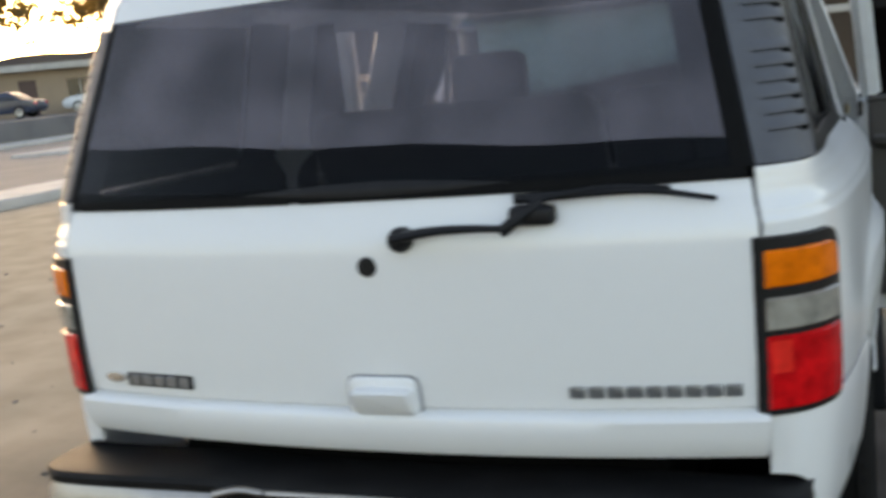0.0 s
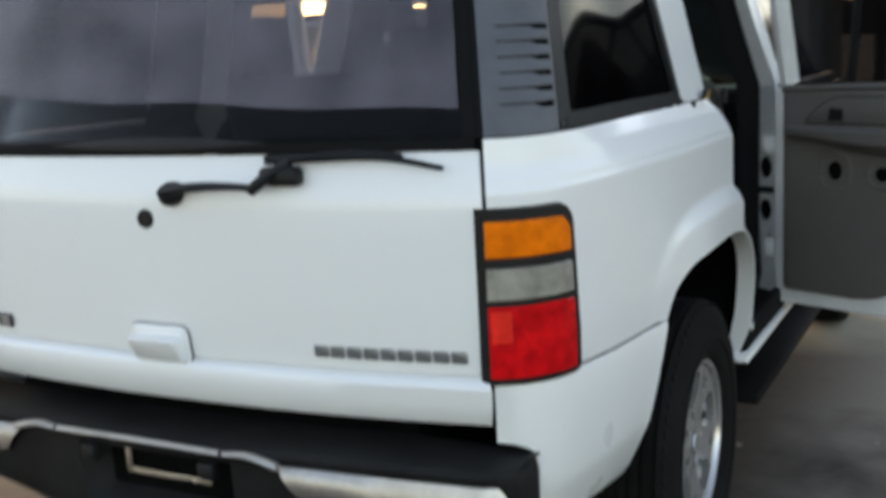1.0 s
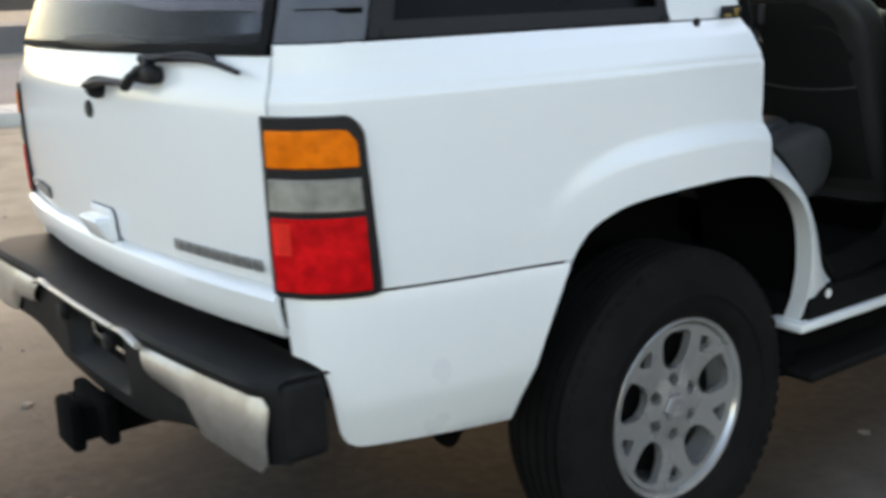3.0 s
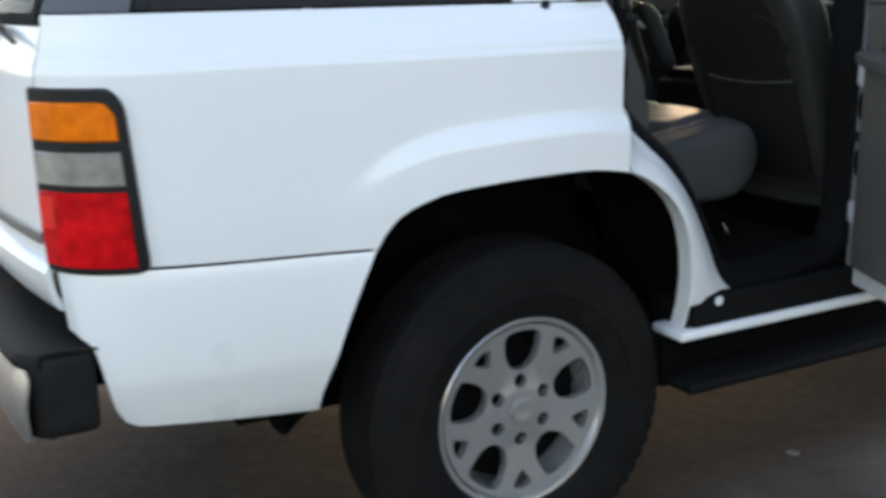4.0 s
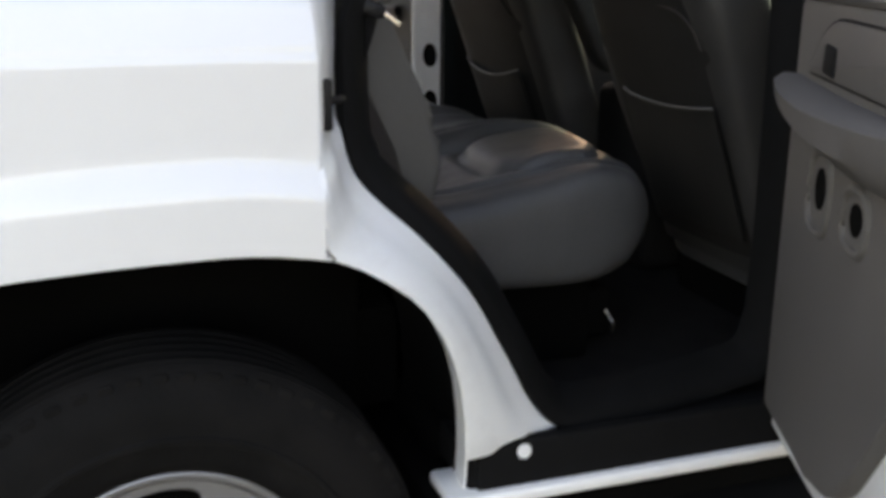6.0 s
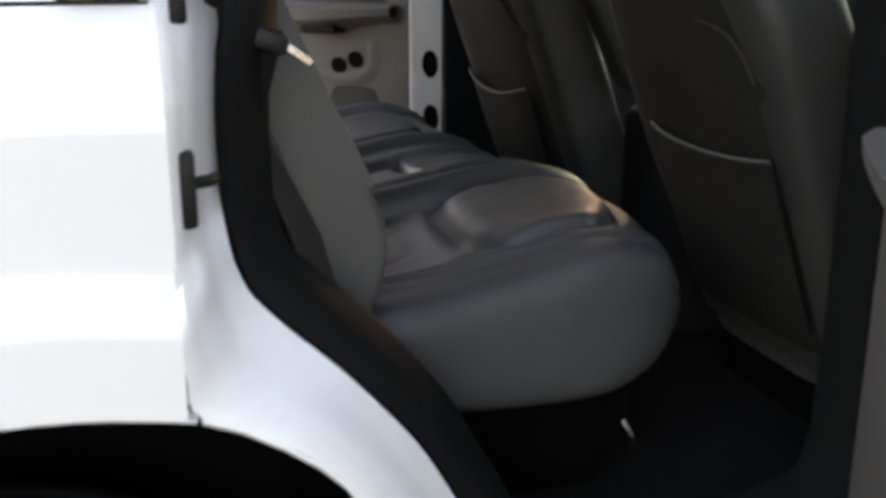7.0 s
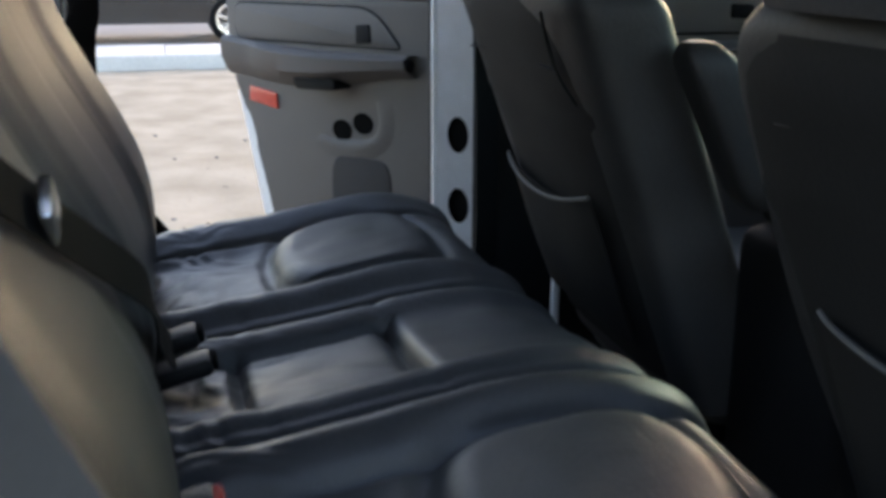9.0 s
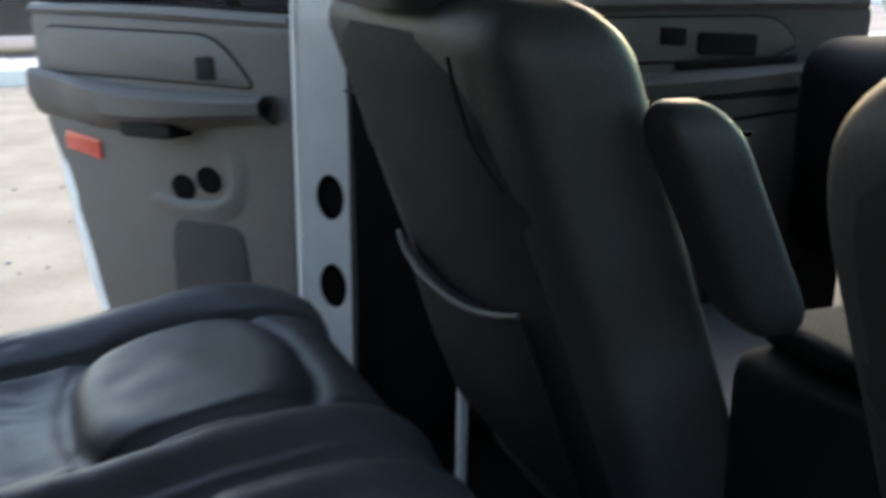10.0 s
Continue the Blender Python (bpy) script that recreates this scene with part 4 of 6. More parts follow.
def build_wheel(parent, face_x, side, cy, cz):
    """Wheel with alloy rim; face_x is the plane of the spokes."""
    w = group_empty("wheel", parent)
    R, RR = 0.385, 0.217
    c = (face_x, cy, cz)
    s = side
    prof = [(-0.20, RR), (-0.205, 0.26), (-0.200, 0.33), (-0.185, 0.365), (-0.160, R - 0.006)]
    for g in range(5):
        a = -0.150 + g * 0.030
        prof += [(a, R), (a + 0.020, R), (a + 0.021, R - 0.010), (a + 0.029, R - 0.010)]
    prof += [(0.002, R - 0.002), (0.014, R - 0.010), (0.024, R - 0.028), (0.030, 0.345), (0.034, 0.338), (0.036, 0.315), (0.037, 0.290), (0.041, 0.287), (0.041, 0.279), (0.036, 0.276), (0.031, 0.250), (0.024, 0.232), (0.016, RR + 0.008), (0.010, RR)]
    part("tyre", lathe([(s * a, r) for a, r in prof], c, "x", 96), TYRE, w, "worn black rubber tyre")
    bm = bmesh.new()
    for k in range(64):
        t = 2 * math.pi * k / 64
        m = Matrix.Translation(c) @ Matrix.Rotation(t, 4, "X")
        rbox(-0.012 if s > 0 else -0.021, 0.021 if s > 0 else 0.012, -0.012, 0.012, R - 0.036, R - 0.010, 0.003, 1, m, bm)
    tagged(part("tread", bm, TYRE, w), kind="stuff")
    prof = [(0.013, RR + 0.008), (0.016, RR + 0.004), (0.014, RR - 0.004), (0.004, RR - 0.008), (-0.01, 0.203), (-0.06, 0.190), (-0.17, 0.185), (-0.19, RR)]
    part("rim_barrel", lathe([(s * a, r) for a, r in prof], c, "x", 72), ALLOY, w)
    bm = bmesh.new()
    edges = []
    for pts in [[(0.204 * math.cos(t * math.pi / 48), 0.204 * math.sin(t * math.pi / 48)) for t in range(96)]] + alloy_holes():
        vs = [bm.verts.new((a, b, 0)) for a, b in pts]
        edges += [bm.edges.new((vs[k], vs[(k + 1) % len(vs)])) for k in range(len(vs))]
    bmesh.ops.triangle_fill(bm, use_beauty=True, use_dissolve=False, edges=edges)
    flat = bm.faces[:]
    r = bmesh.ops.extrude_face_region(bm, geom=flat)
    for v in r["geom"]:
        if isinstance(v, bmesh.types.BMVert):
            v.co.z = -1
    for v in bm.verts:
        rr = math.hypot(v.co.x, v.co.y)
        x = float(np.interp(rr, [0, 0.05, 0.085, 0.12, 0.17, 0.205], [-0.002, -0.004, -0.010, -0.006, 0.0, 0.004]))
        if v.co.z < -0.5:
            x -= 0.022
        v.co = Vector((face_x + s * x, cy + v.co.x, cz + v.co.y))
    part("spoke_plate", bm, ALLOY, w, "cast alloy spoke plate", angle=25)
    part("centre_cap", lathe([(s * 0.0, 0.036), (s * 0.004, 0.034), (s * 0.006, 0.024), (s * 0.003, 0.016), (s * 0.005, 0.0)], c, "x", 6), ALLOY, w)
    for k in range(6):
        a = math.radians(90 + 60 * k)
        p = (face_x, cy + 0.0699 * math.cos(a), cz + 0.0699 * math.sin(a))
        part("lug_nut", lathe([(s * -0.045, 0.012), (s * -0.034, 0.011), (s * -0.031, 0.0)], p, "x", 6), UNDER, w)
    part("brake_drum", lathe([(s * -0.05, 0.0), (s * -0.05, 0.172), (s * -0.12, 0.18)], c, "x", 40), UNDER, w)
    part("brake_caliper", rbox(face_x - 0.09 if s > 0 else face_x + 0.03, face_x - 0.03 if s > 0 else face_x + 0.09, cy + 0.06, cy + 0.13, cz - 0.08, cz + 0.10, 0.015), UNDER, w)
    return w


for side in (1, -1):
    build_wheel(suv, CX + side * 0.922, side, 1.044, 0.385)
    build_wheel(suv, CX + side * 0.922, side, 3.95, 0.385)

# ---- roof, front body ----
rows = []
for k in range(25):
    y = 0.36 + (3.05 - 0.36) * k / 24
    rows.append([Vector((CX + x, y, 1.768 + 0.035 * (1 - (x / 0.70) ** 2) - (0.05 * max(0, (0.6 - y) / 0.24) ** 2))) for x in [(-0.70 + 1.4 * j / 12) for j in range(13)]])
part("roof", thick(surf(rows), 0.02), WHITE, suv)
part("roof_rear_edge", thick(surf([[gate_pt(u, z, 0.004) for z in (1.69, 1.72, 1.745, 1.77)] for u in gu]), 0.01), WHITE, suv)
part("headliner", rbox(CX - 0.68, CX + 0.68, 0.40, 3.0, 1.735, 1.755, 0.005), HEADLINER, suv)
for side in (1, -1):
    fd = group_empty("front_door", suv)
    a, b = (CX + side * 0.93, CX + side * 0.985)
    part("door_skin", rbox(min(a, b), max(a, b), 2.12, 3.12, 0.50, 1.285, 0.02, 3), WHITE, fd)
    rows = [[Vector((CX + side * (0.93 - (z - 1.28) * 0.42 - 0.02 * 0), y + (z - 1.28) * sl, z)) for z in (1.28, 1.5, 1.70)] for y, sl in ((2.13, 0.0), (2.20, 0.0))]
    part("window_frame", thick(surf(rows), 0.03), BLACK, fd)
    rows = [[Vector((CX + side * (0.93 - (z - 1.28) * 0.42), y + (z - 1.28) * sl, z)) for z in (1.28, 1.5, 1.70)] for y, sl in ((2.20, 0.0), (3.02, -0.9))]
    part("door_window", surf(rows), CLEARGLASS, fd)
    a, b = (CX + side * 0.80, CX + side * 0.985)
    part("front_fender", rbox(min(a, b), max(a, b), 3.14, 4.75, 0.62, 1.16, 0.05, 3), WHITE, suv)
    # front roof pillar
    part("windscreen_pillar", tube([(CX + side * 0.86, 3.20, 1.26), (CX + side * 0.74, 2.85, 1.68)], 0.045, 8, 2), WHITE, suv)
part("bonnet", rbox(CX - 0.82, CX + 0.82, 3.25, 4.72, 1.08, 1.19, 0.05, 3), WHITE, suv)
part("front_bumper", rbox(CX - 0.95, CX + 0.95, 4.70, 4.86, 0.45, 0.85, 0.05, 3), WHITE, suv)
part("windscreen", surf([[Vector((CX + x, 3.22 - (z - 1.22) * 0.82 + 0.10 * (1 - (x / 0.8) ** 2), z)) for z in (1.22, 1.5, 1.72)] for x in (-0.76, -0.4, 0, 0.4, 0.76)]), SHADEGLASS, suv)
part("dashboard", rbox(CX - 0.80, CX + 0.80, 2.86, 3.25, 0.85, 1.24, 0.07, 4), TRIMDARK, suv)
part("firewall", rbox(CX - 0.85, CX + 0.85, 3.22, 3.30, 0.45, 1.20, 0.02), UNDER, suv)
st = group_empty("steering_wheel", suv)
bm = bmesh.new()
m = Matrix.Translation((-0.42, 2.84, 1.10)) @ Matrix.Rotation(radians(65), 4, "X")
ringpts = [m @ Vector((0.185 * math.cos(t * math.pi / 16), 0.185 * math.sin(t * math.pi / 16), 0)) for t in range(33)]
part("wheel_ring", tube(ringpts, 0.016, 8, 1), TRIMDARK, st)
part("wheel_hub", rbox(-0.09, 0.09, -0.07, 0.07, -0.02, 0.03, 0.02, 3, m), TRIMDARK, st)
for a in (-1, 1):
    part("wheel_spoke", rbox(min(a * 0.08, a * 0.18), max(a * 0.08, a * 0.18), -0.02, 0.02, -0.008, 0.012, 0.005, 1, m), TRIMDARK, st)

# ---- rear side doors, swung open on their front hinges ----
def build_rear_door(side, theta, reach=1.0):
    th = radians(theta)
    H = Vector((CX + side * 0.93, 2.065, 0))
    e = Vector((side * math.sin(th), -math.cos(th), 0))
    n = Vector((-side * math.cos(th), -math.sin(th), 0))

    def put(d, z, w):
        return H + e * d * reach + n * w + Vector((0, 0, z))
    dr = group_empty("rear_side_door", suv)
    dr["label"] = "open white rear side door with taupe inner trim"
    shell = rounded([(0.0, 0.535), (0.585, 0.535), (0.655, 0.60), (0.715, 0.80), (0.765, 0.97), (0.80, 1.06), (0.80, 1.266), (0.0, 1.266)], [0.02, 0.05, 0.08, 0.1, 0.08, 0.06, 0.02, 0.02], 4)
    part("door_shell", plate(shell, lambda u, v, w: put(u, v, -0.085 + w - 0.03 * max(0, v - 1.2)), 0.085, 0.012, 3), JAMB, dr)
    skin_o = [(u * 1.01 - 0.002, v if v > 0.6 else v - 0.02) for u, v in shell]
    part("door_outer_skin", plate(skin_o, lambda u, v, w: put(u, v, -0.088 - w * (1 - 0.5 * max(0, v - 1.15) / 0.11)), 0.035, 0.012, 3), WHITE, dr)
    # inner trim
    trim = rounded([(0.045, 0.553), (0.42, 0.553), (0.53, 0.585), (0.605, 0.67), (0.69, 0.94), (0.735, 1.02), (0.775, 1.09), (0.785, 1.262), (0.045, 1.262)], [0.02, 0.05, 0.05, 0.06, 0.06, 0.05, 0.05, 0.02, 0.02], 4)
    if side == 1:
        trim = rounded([(0.052, 0.592), (0.36, 0.592), (0.44, 0.62), (0.53, 0.735), (0.645, 0.89), (0.71, 0.98), (0.775, 1.09), (0.785, 1.262), (0.052, 1.262)], [0.02, 0.05, 0.05, 0.06, 0.06, 0.05, 0.05, 0.02, 0.02], 4)
    part("trim_panel", plate(trim, lambda u, v, w: put(u, v, w), 0.026, 0.010, 3), TRIM, dr, "taupe plastic door trim")
    part("sill_cap", tube([put(0.05, 1.266, 0.012), put(0.4, 1.270, 0.014), put(0.785, 1.266, 0.012)], 0.018, 8, 4, flat=0.7), TRIM, dr)
    part("sill_seal", rbox(0, 0.79, -0.005, 0.006, 0, 0.016, 0.002, 1, Matrix.Translation(put(0, 1.268, -0.03)) @ Matrix.Rotation(math.atan2(e.y, e.x), 4, "Z")), RUBBERSEAL, dr)
    # raised outline of the upper inset
    up = rounded([(0.13, 1.158), (0.735, 1.150), (0.735, 1.235), (0.22, 1.240)], [0.02, 0.03, 0.03, 0.06], 5)
    part("upper_inset", plate(up, lambda u, v, w: put(u, v, 0.024 + w), 0.008, 0.005, 2), TRIM, dr)
    # dark bead paints the groove's line of shade round the inset
    part("inset_groove_shade", tube([put(u, v, 0.0265) for u, v in up] + [put(up[0][0], up[0][1], 0.0265)], 0.0035, 5, 1), TRIMDARK, dr)
    # armrest: a long shelf that swells, with a dark pull at its front
    rows = []
    for k in range(25):
        u = 0.085 + (0.775 - 0.085) * k / 24
        o = 0.030 + 0.046 * math.sin(math.pi * min(1, max(0, (u - 0.04) / 0.62))) ** 0.8
        z = 1.128 + 0.012 * ((u - 0.40) / 0.36) ** 2
        hgt = 0.030 + 0.040 * smoothstep(0.10, 0.5, u)
        rows.append([put(u, z + 0.012, 0.020), put(u, z + 0.014, 0.026 + o * 0.6), put(u, z + 0.004, 0.022 + o), put(u, z - hgt * 0.5, 0.022 + o * 0.95), put(u, z - hgt, 0.022 + o * 0.4), put(u, z - hgt - 0.012, 0.018)])
    part("armrest", surf(rows), TRIM, dr, "taupe armrest")
    part("pull_handle", tube([put(0.085, 1.128, 0.045), put(0.14, 1.132, 0.060), put(0.22, 1.126, 0.070)], (0.016, 0.013), 8, 5, flat=0.8), TRIMDARK, dr)
    if side == -1:
        part("pull_recess", plate(rounded([(0.30, 1.062), (0.44, 1.055), (0.45, 1.082), (0.30, 1.086)], 0.012, 3), lambda u, v, w: put(u, v, 0.022 + w), 0.006 + 0.05, 0.004), TRIMDARK, dr)
    part("window_switch", plate(rounded([(0.222, 1.166), (0.272, 1.162), (0.272, 1.202), (0.227, 1.206)], 0.006, 3), lambda u, v, w: put(u, v, 0.030 + w), 0.006, 0.002), TRIMDARK, dr)
    if side == -1:
        part("red_reflector", plate(rounded([(0.575, 0.990), (0.690, 1.002), (0.687, 1.038), (0.578, 1.028)], 0.005, 3), lambda u, v, w: put(u, v, 0.025 + w), 0.006, 0.002), REDPLAST, dr, "red courtesy reflector")
    # storage recess with a raised rim; near-black discs paint the shade inside two openings
    rim = [(0.205, 1.045), (0.196, 1.015), (0.197, 0.985), (0.210, 0.962), (0.235, 0.948), (0.28, 0.938), (0.33, 0.934), (0.38, 0.935), (0.42, 0.944)]
    P = smooth_path([(u, v, 0) for u, v in rim], 5)
    rows = []
    for k, p in enumerate(P):
        t = k / (len(P) - 1)
        h = 0.009 * math.sin(math.pi * min(1, 0.08 + 0.92 * t)) ** 0.5
        inn_ = (Vector((0.31, 1.00, 0)) - p).normalized()
        rows.append([put(p.x - inn_.x * 0.040, p.y - inn_.y * 0.040, 0.0255), put(p.x - inn_.x * 0.014, p.y - inn_.y * 0.014, 0.027 + h * 0.75), put(p.x, p.y, 0.027 + h), put(p.x + inn_.x * 0.008, p.y + inn_.y * 0.008, 0.027 + h * 0.6), put(p.x + inn_.x * 0.014, p.y + inn_.y * 0.014, 0.0255)])
    if side == -1:
        part("recess_lip", surf(rows), TRIM, dr)
    else:
        for u0, z0, a, b in ((0.245, 1.000, 0.050, 0.058), (0.405, 0.998, 0.046, 0.040)):
            ringp = [(u0 + a * math.copysign(abs(math.cos(t * math.pi / 12)) ** 0.7, math.cos(t * math.pi / 12)), z0 + b * math.copysign(abs(math.sin(t * math.pi / 12)) ** 0.7, math.sin(t * math.pi / 12))) for t in range(25)]
            part("recess_lip", tube([put(u, v, 0.026) for u, v in ringp], 0.007, 8, 1, flat=1), TRIM, dr)
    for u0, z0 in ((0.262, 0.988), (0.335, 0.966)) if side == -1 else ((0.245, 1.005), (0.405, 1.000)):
        part("cup_shade_disc", plate([(u0 + (0.035 if side < 0 else 0.024) * math.cos(t * math.pi / 8), z0 + (0.024 if side < 0 else 0.030 - 0.05 * (u0 - 0.245)) * math.sin(t * math.pi / 8)) for t in range(16)], lambda u, v, w: put(u, v, 0.0245 + w), 0.003, 0), UNDER, dr)
    if side == -1:
        part("speaker_grille", plate(rounded([(0.145, 0.61), (0.375, 0.61), (0.375, 0.885), (0.34, 0.912), (0.175, 0.912)], 0.04, 6), lambda u, v, w: put(u, v, 0.024 + w), 0.005, 0.003), GRILLE, dr, "dark speaker grille")
    # black strip paints the shade between trim and pillar at the hinge edge
    if side == -1:
        part("hinge_edge_shade", rbox(0.0, 0.045, 0, 0.008, 0.56, 1.26, 0.002, 1, Matrix.Translation(put(0.0, 0, 0.004)) @ Matrix.Rotation(math.atan2(e.y, e.x), 4, "Z")), RUBBERSEAL, dr)
    # plug in the bare lower corner, hinges
    part("shell_plug", lathe([(-0.004, 0.014), (0.004, 0.012), (0.005, 0.0)], put(0.60, 0.66, 0.0), "y", 14), BLACK, dr)
    for z in (0.72, 1.08):
        part("hinge", rbox(-0.03, 0.05, -0.02, 0.02, -0.03, 0.03, 0.006, 2, Matrix.Translation(put(-0.02, z, -0.03)) @ Matrix.Rotation(math.atan2(e.y, e.x), 4, "Z")), JAMB, dr)
    part("check_strap", rbox(-0.07, 0.05, -0.006, 0.006, -0.012, 0.012, 0.003, 1, Matrix.Translation(put(0.0, 0.92, -0.02)) @ Matrix.Rotation(math.atan2(e.y, e.x), 4, "Z")), BLACK, dr)
    # window frame and panes
    lean = 0.30
    up_ = lambda d, z, w: put(d, z, w - 0.05 + lean * (z - 1.266))
    for a, b, r in (((0.035, 1.27), (0.055, 1.70), 0.036), ((0.05, 1.70), (0.74, 1.70), 0.022), ((0.78, 1.27), (0.74, 1.70), 0.022), ((0.25, 1.27), (0.36, 1.70), 0.014)):
        part("window_frame", tube([up_(a[0], a[1], 0), up_((a[0] + b[0]) / 2, (a[1] + b[1]) / 2, 0), up_(b[0], b[1], 0)], r, 8, 3), BLACK if r != 0.036 else JAMB, dr)
    part("front_pane", surf([[up_(0.05 + 0.20 * u + (0.11 * v - 0.0) * u, 1.266 + 0.43 * v, 0) for v in (0, 0.5, 1)] for u in (0, 0.5, 1)]), PANEGLASS, dr)
    part("rear_pane", surf([[up_(0.25 + 0.11 * v + (0.53 - 0.15 * v) * u, 1.266 + 0.43 * v, 0) for v in (0, 0.5, 1)] for u in (0, 0.5, 1)]), PANEGLASS, dr)
    return dr


build_rear_door(1, 67)
build_rear_door(-1, 58, 0.955)
# striker on the jamb
# small black block paints the shade inside a slot of the jamb
part("jamb_slot", rbox(0.928, 0.941, 1.277, 1.292, 1.268, 1.312, 0.004), BLACK, suv, "black block for the dark of a slot in the jamb")
sk = group_empty("door_striker", suv)
part("striker_plate", rbox(0.925, 0.945, 1.272, 1.290, 1.088, 1.158, 0.004), BLACK, sk)
part("striker_loop", tube([(0.935, 1.285, 1.128), (0.925, 1.304, 1.128), (0.905, 1.310, 1.126)], 0.006, 8, 4), BLACK, sk)

# ---- cabin: floor, sides ----
part("cabin_carpet", rbox(CX - 0.84, CX + 0.84, 1.545, 3.2, 0.545, 0.575, 0.008), CARPET, suv, "dark grey carpet")
part("carpet_sill_edge", tube([(0.83, 1.62, 0.585), (0.83, 1.85, 0.583), (0.83, 2.05, 0.59)], 0.028, 8, 6, flat=0.6), CARPET, suv)
part("carpet_sill_edge", tube([(-0.86, 1.62, 0.585), (-0.86, 1.85, 0.583), (-0.86, 2.05, 0.59)], 0.028, 8, 6, flat=0.6), CARPET, suv)
part("tunnel_hump", tube([(CX, 1.5, 0.56), (CX, 2.2, 0.57), (CX, 3.0, 0.60)], 0.13, 14, 6, flat=0.55), CARPET, suv)
part("cargo_carpet", rbox(CX - 0.54, CX + 0.54, 0.16, 1.40, 0.70, 0.72, 0.006), CARPET, suv)
for side in (1, -1):
    rows = [[skin(side, s_of_y(y), z, -0.10 if z < 1.25 else -0.03) for z in (1.0, 1.1, 1.2, 1.262)] for y in (0.22, 0.4, 0.7, 1.0, 1.26)] 
    part("quarter_inner_trim", thick(surf(rows), 0.01), TRIMDARK, suv)
    if side == -1:
        continue
    rows = []
    for z in (0.88, 0.92, 0.965, 1.02, 1.075, 1.125, 1.19, 1.30, 1.42, 1.66):
        yb = float(np.interp(z, [0.919, 0.965, 1.02, 1.075, 1.125, 1.19, 1.30], [1.470, 1.450, 1.436, 1.410, 1.385, 1.366, 1.345]))
        rows.append([Vector((0.795, min(yb - 0.03, 1.40), z)), Vector((0.780, yb - 0.020, z)), Vector((0.758, yb - 0.002, z)), Vector((0.742, yb + 0.004, z))])
    part("pillar_side_trim", surf(rows), SIDETRIM, suv, "brown grey plastic side trim")

# ---- rear bench ----
bench = group_empty("rear_bench_seat", suv)
PROFILE = smooth_path([(0, 1.425, 0.868), (0, 1.47, 0.885), (0, 1.56, 0.898), (0, 1.68, 0.918), (0, 1.80, 0.938), (0, 1.895, 0.945), (0, 1.957, 0.924), (0, 1.984, 0.874), (0, 1.976, 0.815), (0, 1.940, 0.768), (0, 1.85, 0.745), (0, 1.64, 0.745), (0, 1.505, 0.768)], 16)


def pad(x, y, cx, cy, a, b, h):
    q = abs((x - cx) / a) ** 3 + abs((y - cy) / b) ** 3
    return h * (1 - smoothstep(0.30, 1.30, q)) - 0.008 * math.exp(-((q - 1.25) / 0.35) ** 2)


def groove(x, c, w, d):
    return -1.5 * d * math.exp(-((x - c) / w) ** 2)


def cushion_relief(x, y, z, kind):
    top = 1 if y < 1.90 and z > 0.80 else 0
    f = 0.0
    fr = 1 - 0.55 * smoothstep(1.80, 1.94, y) if z > 0.80 else 0.25
    for c, w, h in {"left": ((-0.690, 0.042, 0.026), (-0.250, 0.042, 0.030)), "centre": ((-0.130, 0.034, 0.022), (0.185, 0.034, 0.022)), "right": ((0.288, 0.038, 0.030), (0.645, 0.050, 0.016))}[kind]:
        f += h * math.exp(-((x - c) / w) ** 2) * fr
    if z > 0.86:
        if kind == "left":
            f += pad(x, y, -0.455, 1.765, 0.165, 0.125, 0.020)
            f += groove(x, -0.625, 0.008, 0.013) + groove(x, -0.315, 0.009, 0.014) * (1 if y < 1.88 else 0.3)
            f += -0.010 * smoothstep(1.66, 1.58, y) * smoothstep(-0.62, -0.58, x) * smoothstep(-0.31, -0.35, x)
        if kind == "centre":
            f += groove(y, 1.742, 0.010, 0.014) * (1 if -0.10 < x < 0.15 else 0.15)
            f += groove(y, 1.552, 0.008, 0.009) * (1 if -0.10 < x < 0.15 else 0.0)
            f += groove(x, -0.085, 0.010, 0.010) * (1 if y < 1.74 else 0) + groove(x, 0.135, 0.010, 0.010) * (1 if y < 1.74 else 0)
        if kind == "right":
            f += pad(x, y, 0.475, 1.800, 0.150, 0.120, 0.018)
            f += groove(x, 0.335, 0.009, 0.012) + groove(x, 0.615, 0.009, 0.010) * (1 if y < 1.86 else 0.5)
            f += groove(x, 0.655 + 0.05 * (y - 1.6), 0.008, 0.005) - 0.010 * smoothstep(1.68, 1.60, y) * smoothstep(0.335, 0.375, x) * smoothstep(0.615, 0.575, x)
        v = Vector((x * 9, y * 9, 1.7))
        f += 0.0025 * noise.noise(v) + 0.0018 * noise.noise(v * 2.3) + 0.010 * abs(noise.noise(Vector((x * 21 + 3 * noise.noise(v), y * 14, 4.2)))) * (1 - smoothstep(1.52, 1.66, y))
    return f


